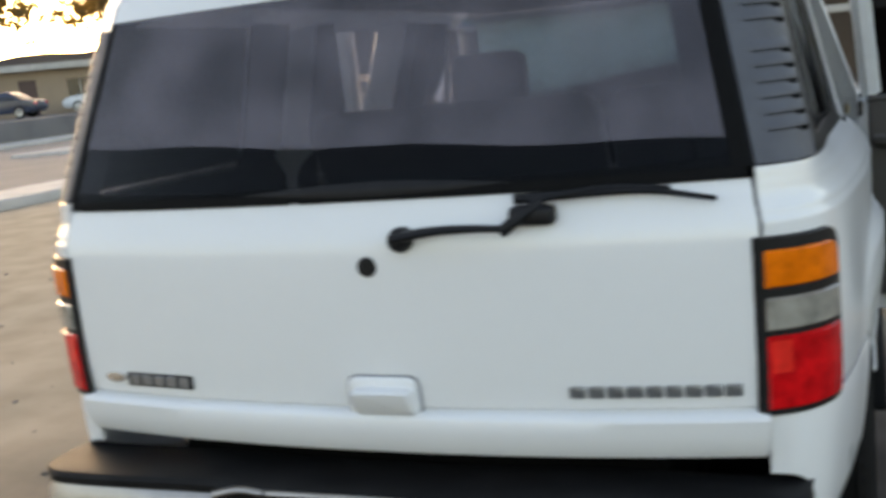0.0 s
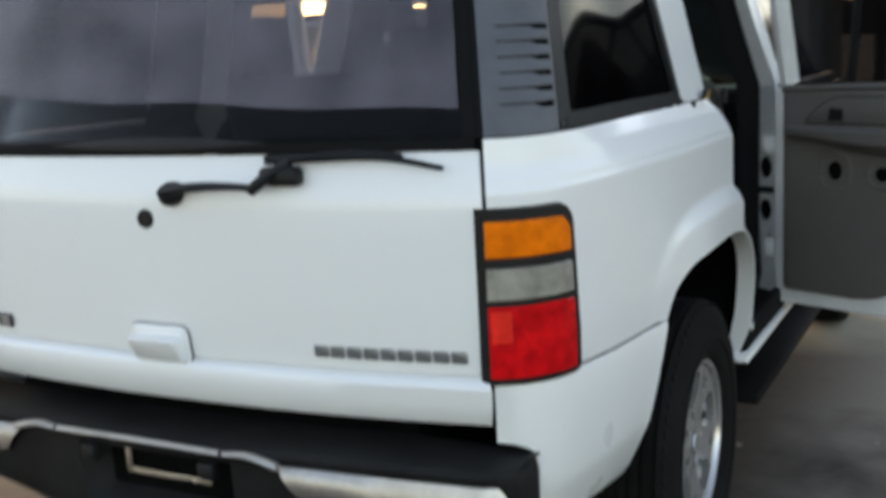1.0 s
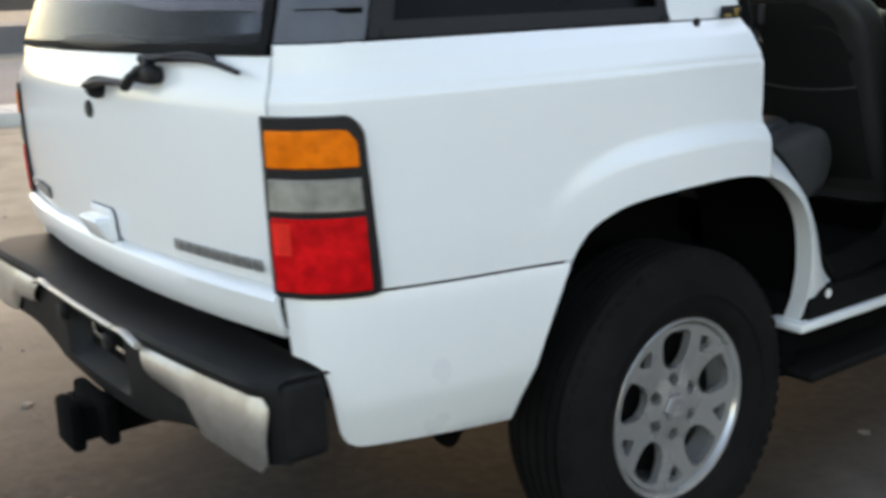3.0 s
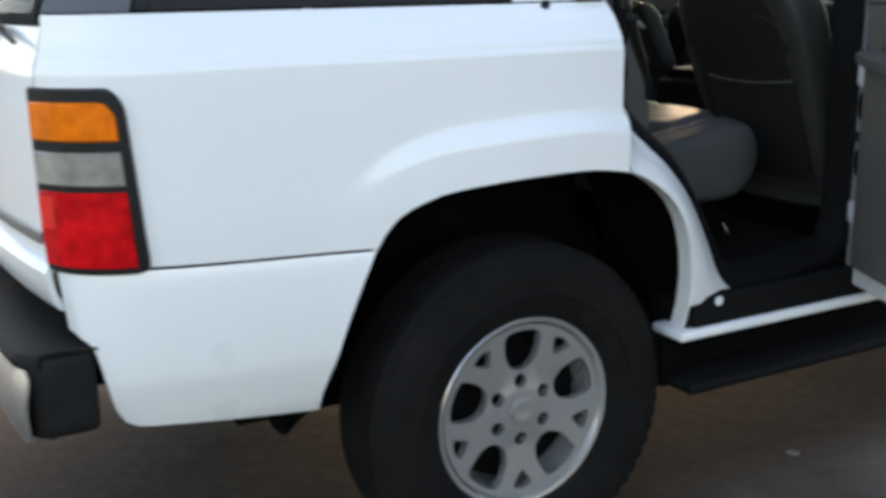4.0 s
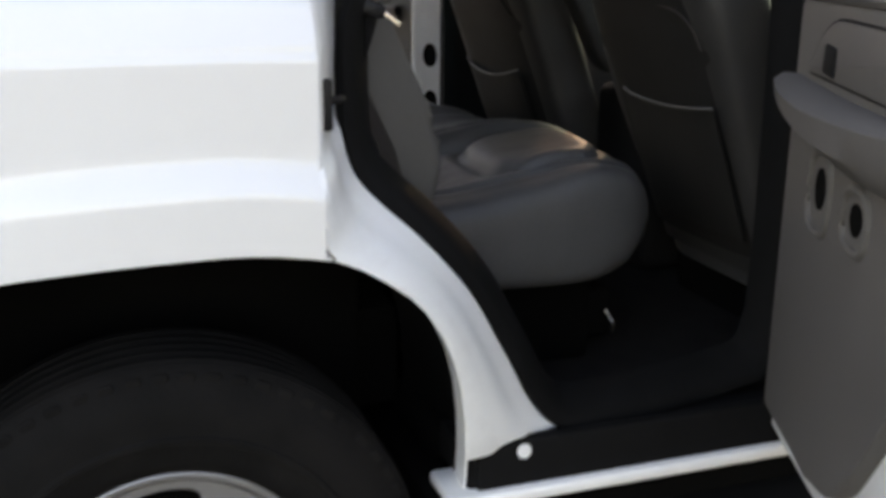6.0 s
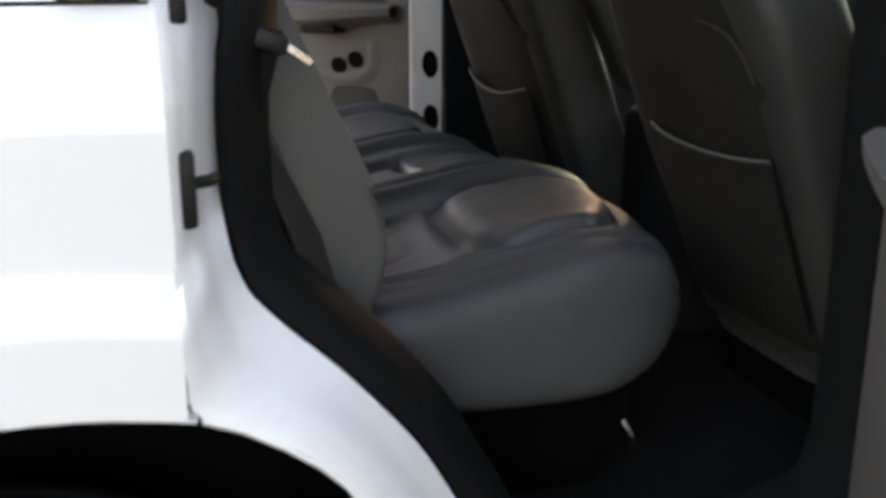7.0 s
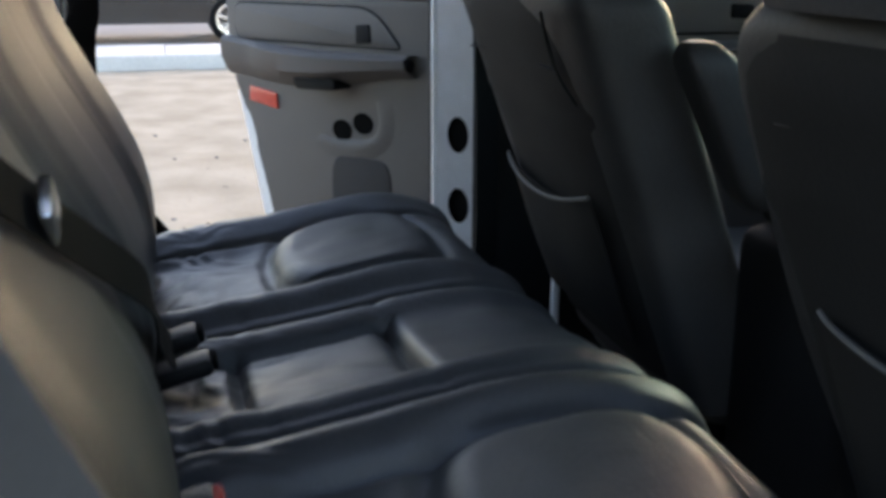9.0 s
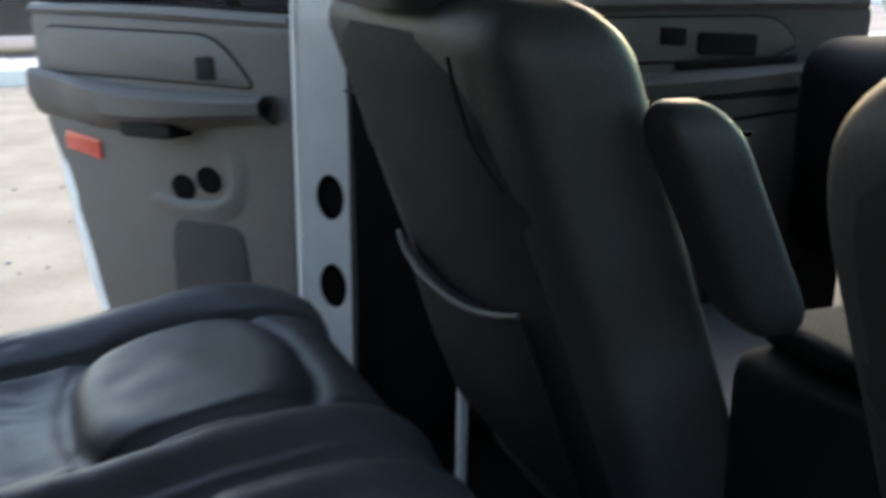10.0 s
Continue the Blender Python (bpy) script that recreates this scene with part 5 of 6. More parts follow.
def cushion(kind, x0, x1, nx, cap0=0.03, cap1=0.03):
    n = len(PROFILE)
    N2 = []
    for i in range(n):
        d = PROFILE[min(i + 1, n - 1)] - PROFILE[max(i - 1, 0)]
        N2.append(Vector((0, -d.z, d.y)).normalized())
    C = Vector((0, 1.66, 0.825))
    rows = []

    def row(x, shrink, xp):
        r = []
        for p, nn in zip(PROFILE, N2):
            q = p + nn * cushion_relief(x, p.y, p.z, kind)
            q = C + (q - C) * shrink
            q.y -= 0.060 * smoothstep(0.46, 0.745, xp) * smoothstep(1.70, 1.95, q.y)
            r.append(Vector((xp, q.y, q.z + 0.012 - 0.044 * smoothstep(0.30, -0.20, xp))))
        return r
    K = 7
    for k in range(K, 0, -1):
        a = math.pi / 2 * k / K
        rows.append(row(x0, max(0.02, math.cos(a)) ** (0.16 if cap0 < 0.04 else 0.32), x0 - cap0 * math.sin(a)))
    for i in range(nx + 1):
        x = x0 + (x1 - x0) * i / nx
        rows.append(row(x, 1, x))
    for k in range(1, K + 1):
        a = math.pi / 2 * k / K
        rows.append(row(x1, max(0.02, math.cos(a)) ** (0.16 if cap1 < 0.04 else 0.32), x1 + cap1 * math.sin(a)))
    return capped(rows)


part("seat_cushion", cushion("left", -0.705, -0.205, 130, 0.05, 0.022), LEATHER, bench, "dark grey leather cushion with raised oval pad")
part("seat_cushion", cushion("centre", -0.155, 0.210, 110, 0.022, 0.022), LEATHER, bench, "dark grey leather middle cushion, creased")
part("seat_cushion", cushion("right", 0.258, 0.685, 120, 0.022, 0.06), LEATHER, bench, "dark grey leather cushion with raised oval pad")
for x in (-0.55, -0.05, 0.30, 0.60):
    part("seat_leg", rbox(x - 0.03, x + 0.03, 1.52, 1.86, 0.572, 0.75, 0.012), UNDER, bench)
part("seat_latch", rbox(0.52, 0.60, 1.84, 1.92, 0.60, 0.70, 0.012), UNDER, bench)
part("latch_pin", tube([(0.61, 1.90, 0.66), (0.62, 1.915, 0.63), (0.615, 1.92, 0.605)], 0.006, 6, 3), STEEL, bench)


def backrest(x0, x1, top=1.40, dy=0.0, deep=0.062, foot=0.86, taper=0.0):
    secs = []
    w = (x1 - x0) / 2
    cx = (x0 + x1) / 2
    for k in range(23):
        t = k / 22
        z = foot + (top - foot) * t
        e = max(0, (t - 0.82) / 0.18)
        f = max(0, (0.10 - t) / 0.10)
        yc = 1.475 + dy - 0.095 * smoothstep(0.15, 1.05, (z - 0.93) / 0.38) - 0.11 * (z - 0.93)
        yc += taper * (1 - t)
        secs.append(((cx, yc, z), w * (1 - 0.05 * e ** 2) - 0.03 * e ** 3, (deep - taper * (1 - t)) * (1 - 0.75 * e ** 3) * (1 - 0.3 * f) + 0.006 * math.sin(math.pi * t)))
    return capped(blob_rows(secs, 40, 4.5))


for x0, x1, dy in ((0.245, 0.66, -0.055), (-0.74, 0.225, -0.080)):
    part("seat_backrest", backrest(x0, x1, 1.40, dy), LEATHER, bench, "dark grey leather backrest, upright")
for cx, wd in ((0.48, 0.19), (-0.02, 0.16), (-0.47, 0.20)):
    rows = []
    for k in range(17):
        t = k / 16
        z = 0.93 + 0.42 * t
        yc = 1.475 - (0.058 if cx > 0.3 else 0.078) - 0.095 * smoothstep(0.15, 1.05, (z - 0.93) / 0.38) - 0.11 * (z - 0.93) + 0.058
        rows.append([Vector((cx + wd * (-1 + 2 * j / 16), yc + 0.018 * (1 - (abs(-1 + 2 * j / 16)) ** 4) * math.sin(math.pi * min(1, max(0, 0.04 + 0.92 * t))) ** 0.4 - 0.006 * math.exp(-((abs(-1 + 2 * j / 16) - 0.62) / 0.08) ** 2), z)) for j in range(17)])
    part("backrest_pad", surf(rows), LEATHER, bench)
BOLSTER_EDGE = [(1.345, 1.385), (1.372, 1.345), (1.397, 1.295), (1.431, 1.216), (1.452, 1.170), (1.478, 1.118), (1.506, 1.052), (1.521, 0.998), (1.510, 0.942), (1.488, 0.897), (1.450, 0.900), (1.420, 0.960), (1.404, 1.018), (1.378, 1.070), (1.354, 1.120), (1.330, 1.185), (1.302, 1.285), (1.280, 1.370)]
wing = lambda u, v, w: Vector((0.60 + w, u - 0.045 * (1 - w / 0.152), v))
part("side_bolster", plate(rounded(BOLSTER_EDGE, 0.02, 3), lambda u, v, w: wing(u, v, w + 0.112), 0.040, 0.016, 4), BOLSTER, bench, "grey vinyl outer bolster of the backrest")
part("backrest_wing", plate(rounded(BOLSTER_EDGE, 0.02, 3), lambda u, v, w: wing(u - 0.002, v, w), 0.1135, 0.004, 2), LEATHER, bench)

# belts and buckles
blt = group_empty("seat_belt", suv)
blt["label"] = "black seat belt with steel tongue"


def strap(pts, w, axis):
    P = smooth_path(pts, 6)
    a = Vector(axis).normalized() * w / 2
    return thick(surf([[p - a, p + a] for p in P]), 0.002)


part("belt_webbing", strap([(0.838, 1.372, 1.252), (0.832, 1.362, 1.21), (0.815, 1.345, 1.14), (0.795, 1.330, 1.04)], 0.034, (0.3, 1, 0)), BELTMAT, blt)
part("belt_tongue", rbox(-0.002, 0.002, -0.017, 0.017, -0.004, 0.004, 0.0015, 1, Matrix.Translation((0.842, 1.402, 1.229)) @ Matrix.Rotation(radians(-36), 4, "X")), STEEL, blt)
part("belt_guide", rbox(-0.010, 0.010, -0.020, 0.016, -0.012, 0.009, 0.007, 2, Matrix.Translation((0.842, 1.378, 1.243)) @ Matrix.Rotation(radians(-20), 4, "X")), BLACK, blt)
part("belt_anchor", tube([(0.842, 1.345, 1.256), (0.842, 1.362, 1.253), (0.842, 1.378, 1.246)], 0.007, 8, 4), BLACK, blt)
# middle belt across the backrest
blt2 = group_empty("seat_belt", suv)


def back_front(x, z):
    return 1.475 + (-0.055 if x > 0.235 else -0.080) - 0.095 * smoothstep(0.15, 1.05, (z - 0.93) / 0.38) - 0.11 * (z - 0.93) + 0.084


BELT_RUN = [(x, back_front(x, z) + 0.004, z) for x, z in ((0.70, 1.385), (0.62, 1.31), (0.54, 1.255), (0.46, 1.205), (0.37, 1.150), (0.28, 1.09), (0.17, 1.02), (0.08, 0.965), (0.02, 0.935))]
part("belt_webbing", strap(BELT_RUN, 0.044, (0.66, 0.12, -0.74)), BELTMAT, blt2)
part("belt_tongue", rbox(-0.016, 0.016, -0.005, 0.005, -0.020, 0.020, 0.003, 2, Matrix.Translation((0.46, back_front(0.46, 1.205) + 0.010, 1.205)) @ Matrix.Rotation(radians(45), 4, "Y")), STEEL, blt2)
for x, y, m in ((-0.105, 1.478, BLACK), (-0.010, 1.490, BLACK), (0.360, 1.478, REDPLAST)):
    bk = group_empty("belt_buckle", suv)
    part("buckle_body", rbox(-0.022, 0.022, -0.040, 0.036, -0.011, 0.011, 0.007, 2, Matrix.Translation((x, y, 0.900 if x < 0.2 else 0.922)) @ Matrix.Rotation(radians(14), 4, "X")), BLACK, bk)
    part("buckle_button", rbox(-0.017, 0.017, 0.032, 0.042, -0.008, 0.008, 0.003, 1, Matrix.Translation((x, y, 0.900 if x < 0.2 else 0.922)) @ Matrix.Rotation(radians(14), 4, "X")), m if m is REDPLAST else BELTMAT, bk)


# ---- front seats ----
def back_y(z):
    return 2.072 - (z - 1.02) * 0.36


def front_seat(x0, x1, slope=0.20, from_=0.88, rise=0.0, droop=0.028, seams=(), pocket=(0.0, 0.18)):
    st = group_empty("front_seat", suv)
    cx, w = (x0 + x1) / 2, (x1 - x0) / 2
    secs = []
    for k in range(41):
        t = math.sin(k / 40 * math.pi / 2) if k > 12 else math.sin(12 / 40 * math.pi / 2) * k / 12
        z = 0.72 + (1.340 - 0.72) * t
        e = max(0, (t - from_) / (1 - from_))
        f = 0.86 + 0.14 * smoothstep(0, 0.55, t)
        sh = f * w - slope * w * (1 - math.sqrt(max(0, 1 - e * e)))
        e2 = max(0, (t - 0.90) / 0.10)
        depth = 0.082 - 0.066 * (1 - math.sqrt(max(0, 1 - e2 * e2)))
        secs.append(((cx + (1 - f) * w, back_y(z) + 0.085, z), sh, depth))
    part("seat_back", capped(blob_rows(secs, 64, 5.0)), FRONTLEATHER, st, "dark grey leather seat back, reclined")
    # hard shell on the rear side with a pocket
    rows = []
    for k in range(29):
        t = k / 28
        z = 0.76 + (1.300 - 0.76) * t
        sh = 1 - 0.16 * max(0, (t - 0.72) / 0.28) ** 2.2
        row = []
        for j in range(25):
            u = -1 + 2 * j / 24
            row.append(Vector((cx - 0.012 + 0.035 * (1 - t) + u * w * (0.78 + 0.08 * t) * sh, back_y(z) + 0.000 + 0.020 * abs(u) ** 4 + 0.012 * (max(0, t - 0.9) / 0.1) ** 2 - 0.004 * math.exp(-((z - 1.175 + 0.03 * u * u) / 0.012) ** 2), z)))
        rows.append(row)
    part("back_panel", thick(surf(rows), 0.006), SEATCLOTH, st, "grey vinyl rear panel")
    rows = []
    for j in range(25):
        u = -1 + 2 * j / 24
        top = 1.025 + rise - droop * (1 - u * u)
        row = []
        for k in range(9):
            t = k / 8
            z = 0.80 + (top - 0.80) * t
            row.append(Vector((cx + pocket[0] + u * pocket[1], back_y(z) - 0.008 - 0.020 * math.sin(math.pi * (0.15 + 0.75 * t)) * (1 - u ** 4), z)))
        rows.append(row)
    part("map_pocket", thick(surf(rows), 0.004), SEATCLOTH, st)
    part("pocket_piping", tube([(cx + pocket[0] + u / 12 * pocket[1], back_y(1.02 + rise) - 0.014 - 0.012 * (1 - (u / 12) ** 4), 1.027 + rise - droop * (1 - (u / 12) ** 2)) for u in range(-12, 13)], 0.0032, 6, 1), BOLSTER, st)
    for line, m in seams:
        part("panel_seam", tube([(x, back_y(z) - 0.003, z) for x, z in line], 0.0024, 6, 5), m, st)
    # cushion
    secs = []
    rows = blob_rows([((cx, 2.47, z), w * f, 0.27 * f) for z, f in ((0.66, 0.8), (0.68, 0.95), (0.72, 1.0), (0.78, 1.0), (0.82, 0.97), (0.845, 0.86), (0.85, 0.55))], 44, 4)
    part("seat_cushion", capped(rows), LEATHER, st)
    part("seat_base", rbox(cx - w * 0.85, cx + w * 0.85, 2.26, 2.70, 0.572, 0.70, 0.02), UNDER, st)
    hr = [((cx, back_y(1.40) + 0.072, z), 0.150 * f, 0.062 * f ** 0.5) for z, f in ((1.322, 0.86), (1.340, 0.96), (1.42, 1.0), (1.48, 1.0), (1.53, 0.94), (1.55, 0.72))]
    part("headrest", capped(blob_rows(hr, 32, 3.2)), FRONTLEATHER, st)
    for s in (-1, 1):
        part("headrest_post", tube([(cx + s * 0.06, back_y(1.33) + 0.085, 1.30), (cx + s * 0.06, back_y(1.38) + 0.075, 1.39)], 0.007, 8, 2), STEEL, st)
    return st


front_seat(-0.66, -0.092, 0.22, 0.90, 0, 0.028, [([(-0.60, 1.205), (-0.45, 1.214), (-0.27, 1.211), (-0.185, 1.204)], TRIMDARK), ([(-0.178, 1.285), (-0.190, 1.240), (-0.186, 1.200), (-0.150, 1.165)], TRIMDARK)])
front_seat(0.250, 0.73, 0.50, 0.80, 0.026, 0.012, [([(0.36, 1.222), (0.50, 1.232), (0.62, 1.225), (0.672, 1.198), (0.690, 1.155)], SIDETRIM)], (0.046, 0.162))
ar = group_empty("centre_armrest", suv)
secs = []
for k in range(29):
    t = 0.5 - 0.5 * math.cos(math.pi * k / 28)
    z = 1.03 + 0.225 * t
    e = 1 - math.sqrt(max(0, 1 - (max(0, abs(2 * t - 1) - 0.62) / 0.38) ** 2))
    secs.append(((-0.062, 2.268 - (z - 1.0) * 0.50, z), 0.036 * (1 - 0.85 * e), 0.037 * (1 - 0.75 * e)))
part("armrest_pad", capped(blob_rows(secs, 32, 4.5)), FRONTLEATHER, ar, "dark padded armrest, folded upright")
cons = group_empty("centre_console", suv)
part("console_body", rbox(-0.110, 0.17, 2.24, 2.95, 0.575, 1.005, 0.03, 3), TRIMDARK, cons)
part("console_lid", rbox(-0.100, 0.160, 2.27, 2.66, 1.005, 1.036, 0.016, 3), TRIMDARK, cons)
# steel post in white paint: its daylight reflection is put into the colour
part("seat_rail_post", tube([(-0.585, 2.160, 0.585), (-0.592, 2.164, 0.70), (-0.600, 2.168, 0.785)], 0.0082, 8, 4), JAMB, suv, "steel upright post by the seat foot, its bright reflection painted pale")
part("floor_lug", rbox(-0.70, -0.57, 2.12, 2.20, 0.575, 0.60, 0.01), CARPET, suv)

# ---- inner trim of the closed front doors ----
for side in (-1, 1):
    x = CX + side * 0.855

    def inn(y, z, w):
        return Vector((x - side * (w - 0.0), y, z))
    ft = group_empty("front_door_trim", suv)
    base = part("trim_panel", plate(rounded([(2.16, 0.60), (3.08, 0.60), (3.10, 1.285), (2.16, 1.285)], 0.02, 3), lambda u, v, w: inn(u, v, -0.07 + w), 0.07, 0.012, 3), TRIM, ft, "taupe plastic front door trim")
    part("sill_cap", tube([inn(2.16, 1.288, -0.01), inn(2.6, 1.292, -0.01), inn(3.08, 1.288, -0.01)], 0.02, 8, 4, flat=0.7), TRIM, ft)
    up = rounded([(2.30, 1.195), (2.86, 1.195), (2.93, 1.215), (2.88, 1.268), (2.30, 1.272)], [0.02, 0.02, 0.02, 0.05, 0.03], 4)
    part("upper_inset", plate(up, lambda u, v, w: inn(u, v, w), 0.007, 0.004, 2), TRIM, ft)
    # groove shade drawn as a dark bead along the inset's edge
    part("inset_groove_shade", tube([inn(u, v, 0.002) for u, v in up] + [inn(*up[0], 0.002)], 0.0035, 5, 1), TRIMDARK, ft)
    part("door_release", plate(rounded([(2.635, 1.225), (2.685, 1.222), (2.685, 1.252), (2.635, 1.255)], 0.006, 3), lambda u, v, w: inn(u, v, 0.006 + w), 0.008, 0.003), TRIMDARK, ft)
    part("switch_bank", plate(rounded([(2.71, 1.205), (2.83, 1.200), (2.83, 1.238), (2.71, 1.245)], 0.008, 3), lambda u, v, w: inn(u, v, 0.006 + w), 0.010, 0.003), TRIMDARK, ft)
    part("pull_slot", plate(rounded([(2.67, 1.180), (2.92, 1.186), (2.92, 1.200), (2.67, 1.196)], 0.006, 3), lambda u, v, w: inn(u, v, 0.004 + w), 0.012, 0.003), TRIMDARK, ft)
    rows = []
    for k in range(19):
        u = 2.42 + 0.52 * k / 18
        o = 0.065 * math.sin(math.pi * min(1, 0.12 + 0.80 * k / 18)) ** 0.6
        z = 1.165 + 0.012 * (k / 18)
        rows.append([inn(u, z + 0.008, -0.002), inn(u, z + 0.008, o * 0.7), inn(u, z - 0.004, o), inn(u, z - 0.03, o * 0.9), inn(u, z - 0.05, 0.0)])
    part("armrest", surf(rows), TRIM, ft)
    pk = rounded([(2.76, 0.80), (2.99, 0.80), (2.985, 1.06), (2.95, 1.10), (2.77, 1.085)], 0.03, 5)
    part("speaker_cover", plate(pk, lambda u, v, w: inn(u, v, w), 0.006, 0.003), TRIM, ft)
    # dark bead stands for the shade in the groove round the cover
    part("speaker_groove_shade", tube([inn(u, v, 0.004) for u, v in pk] + [inn(*pk[0], 0.004)], 0.004, 5, 1), TRIMDARK, ft)
    part("speaker_badge", rbox(min(inn(0, 0, 0.006).x, inn(0, 0, 0.010).x), max(inn(0, 0, 0.006).x, inn(0, 0, 0.010).x), 2.80, 2.84, 1.055, 1.066, 0.001, 1), STEEL, ft)

# ---- ground and street ----
KX = -11.9
rows = []
gx = [-400, -200, -100, -60, -40, -30, -22, -18, -15, -13.5, -12.6, -12.0, -10, -8] + [-7 + 0.25 * k for k in range(57)] + [9, 12, 20, 40, 100, 400]
gy = [-400, -150, -60, -25, -12, -8] + [-6 + 0.25 * k for k in range(65)] + [12, 16, 22, 30, 45, 60, 80, 120, 200, 400]
for x in gx:
    row = []
    for y in gy:
        far = max(abs(x), abs(y))
        h = 0.016 * noise.noise(Vector((x * 0.9, y * 0.9, 0))) + 0.010 * noise.noise(Vector((x * 2.6, y * 2.6, 3))) if far < 12 and x > -11 else 0
        if abs(x) < 1.2 and -0.5 < y < 4.6:
            h *= 0.3
        if x < -11.5:
            h = -0.06
        if x < -30:
            h = -0.06 + 1.6 * smoothstep(-30, -55, x)
        row.append(Vector((x, y, h)))
    rows.append(row)
tagged(part("ground", surf(rows), DIRT), "dry tan sandy dirt lot with scuffs and stones, darker painted shade by the vehicle", "ground", kind="structure")


def strip(name, x0, x1, y0, y1, z0, z1, m, label, r=0.02):
    return tagged(part(name, rbox(x0, x1, y0, y1, z0, z1, r, 2), m), label, name.split("_")[0], kind="structure")


strip("kerb", KX - 0.20, KX, -60, 120, -0.2, 0.115, CONCRETE, "pale concrete kerb along the dirt lot", 0.03)
for k in range(60):
    y0 = -30 + k * 1.5
    sl = part("pavement_slab", rbox(KX - 1.55, KX - 0.21, y0, y0 + 1.488, -0.1, 0.105 + 0.004 * math.sin(k * 2.3), 0.008, 1), CONCRETE)
    if k == 0:
        walkway = sl
        sl.name = "pavement"
        tagged(sl, "pale concrete pavement slabs behind the kerb", "pavement", kind="structure")
    else:
        sl.parent = walkway
strip("road", -31.0, KX - 1.56, -80, 160, -0.2, -0.02, ASPHALT, "grey asphalt street", 0.0)
strip("median", -33.5, -30.9, 27, 90, -0.2, 0.12, CONCRETE, "pale raised concrete island in the street", 0.03)
strip("median", -24.5, -22.5, 24.5, 60, -0.2, 0.08, CONCRETE, "pale raised concrete island in the street", 0.03)
strip("road", -62, -33.6, -80, 160, -0.2, 1.0, ASPHALT, "grey asphalt car park across the street", 0.0)

# stones and tufts of the lot
rng = random.Random(4)
bm = bmesh.new()
for k in range(900):
    x, y = rng.uniform(-7, 4.5), rng.uniform(-4, 7)
    if -1.0 < x < 1.0 and 0 < y < 5:
        if rng.random() < 0.8:
            continue
    s = 0.004 + 0.018 * rng.random() ** 3
    h = 0.016 * noise.noise(Vector((x * 0.9, y * 0.9, 0))) + 0.010 * noise.noise(Vector((x * 2.6, y * 2.6, 3)))
    own = bmesh.new()
    bmesh.ops.create_icosphere(own, subdivisions=1, radius=s)
    for v in own.verts:
        v.co = Vector((v.co.x * rng.uniform(0.7, 1.4), v.co.y * rng.uniform(0.7, 1.4), v.co.z * 0.6)) + Vector((x, y, h + s * 0.15))
    merge(bm, own)
tagged(part("gravel", bm, STONE), "scattered small brown stones on the dirt", "gravel", kind="stuff")


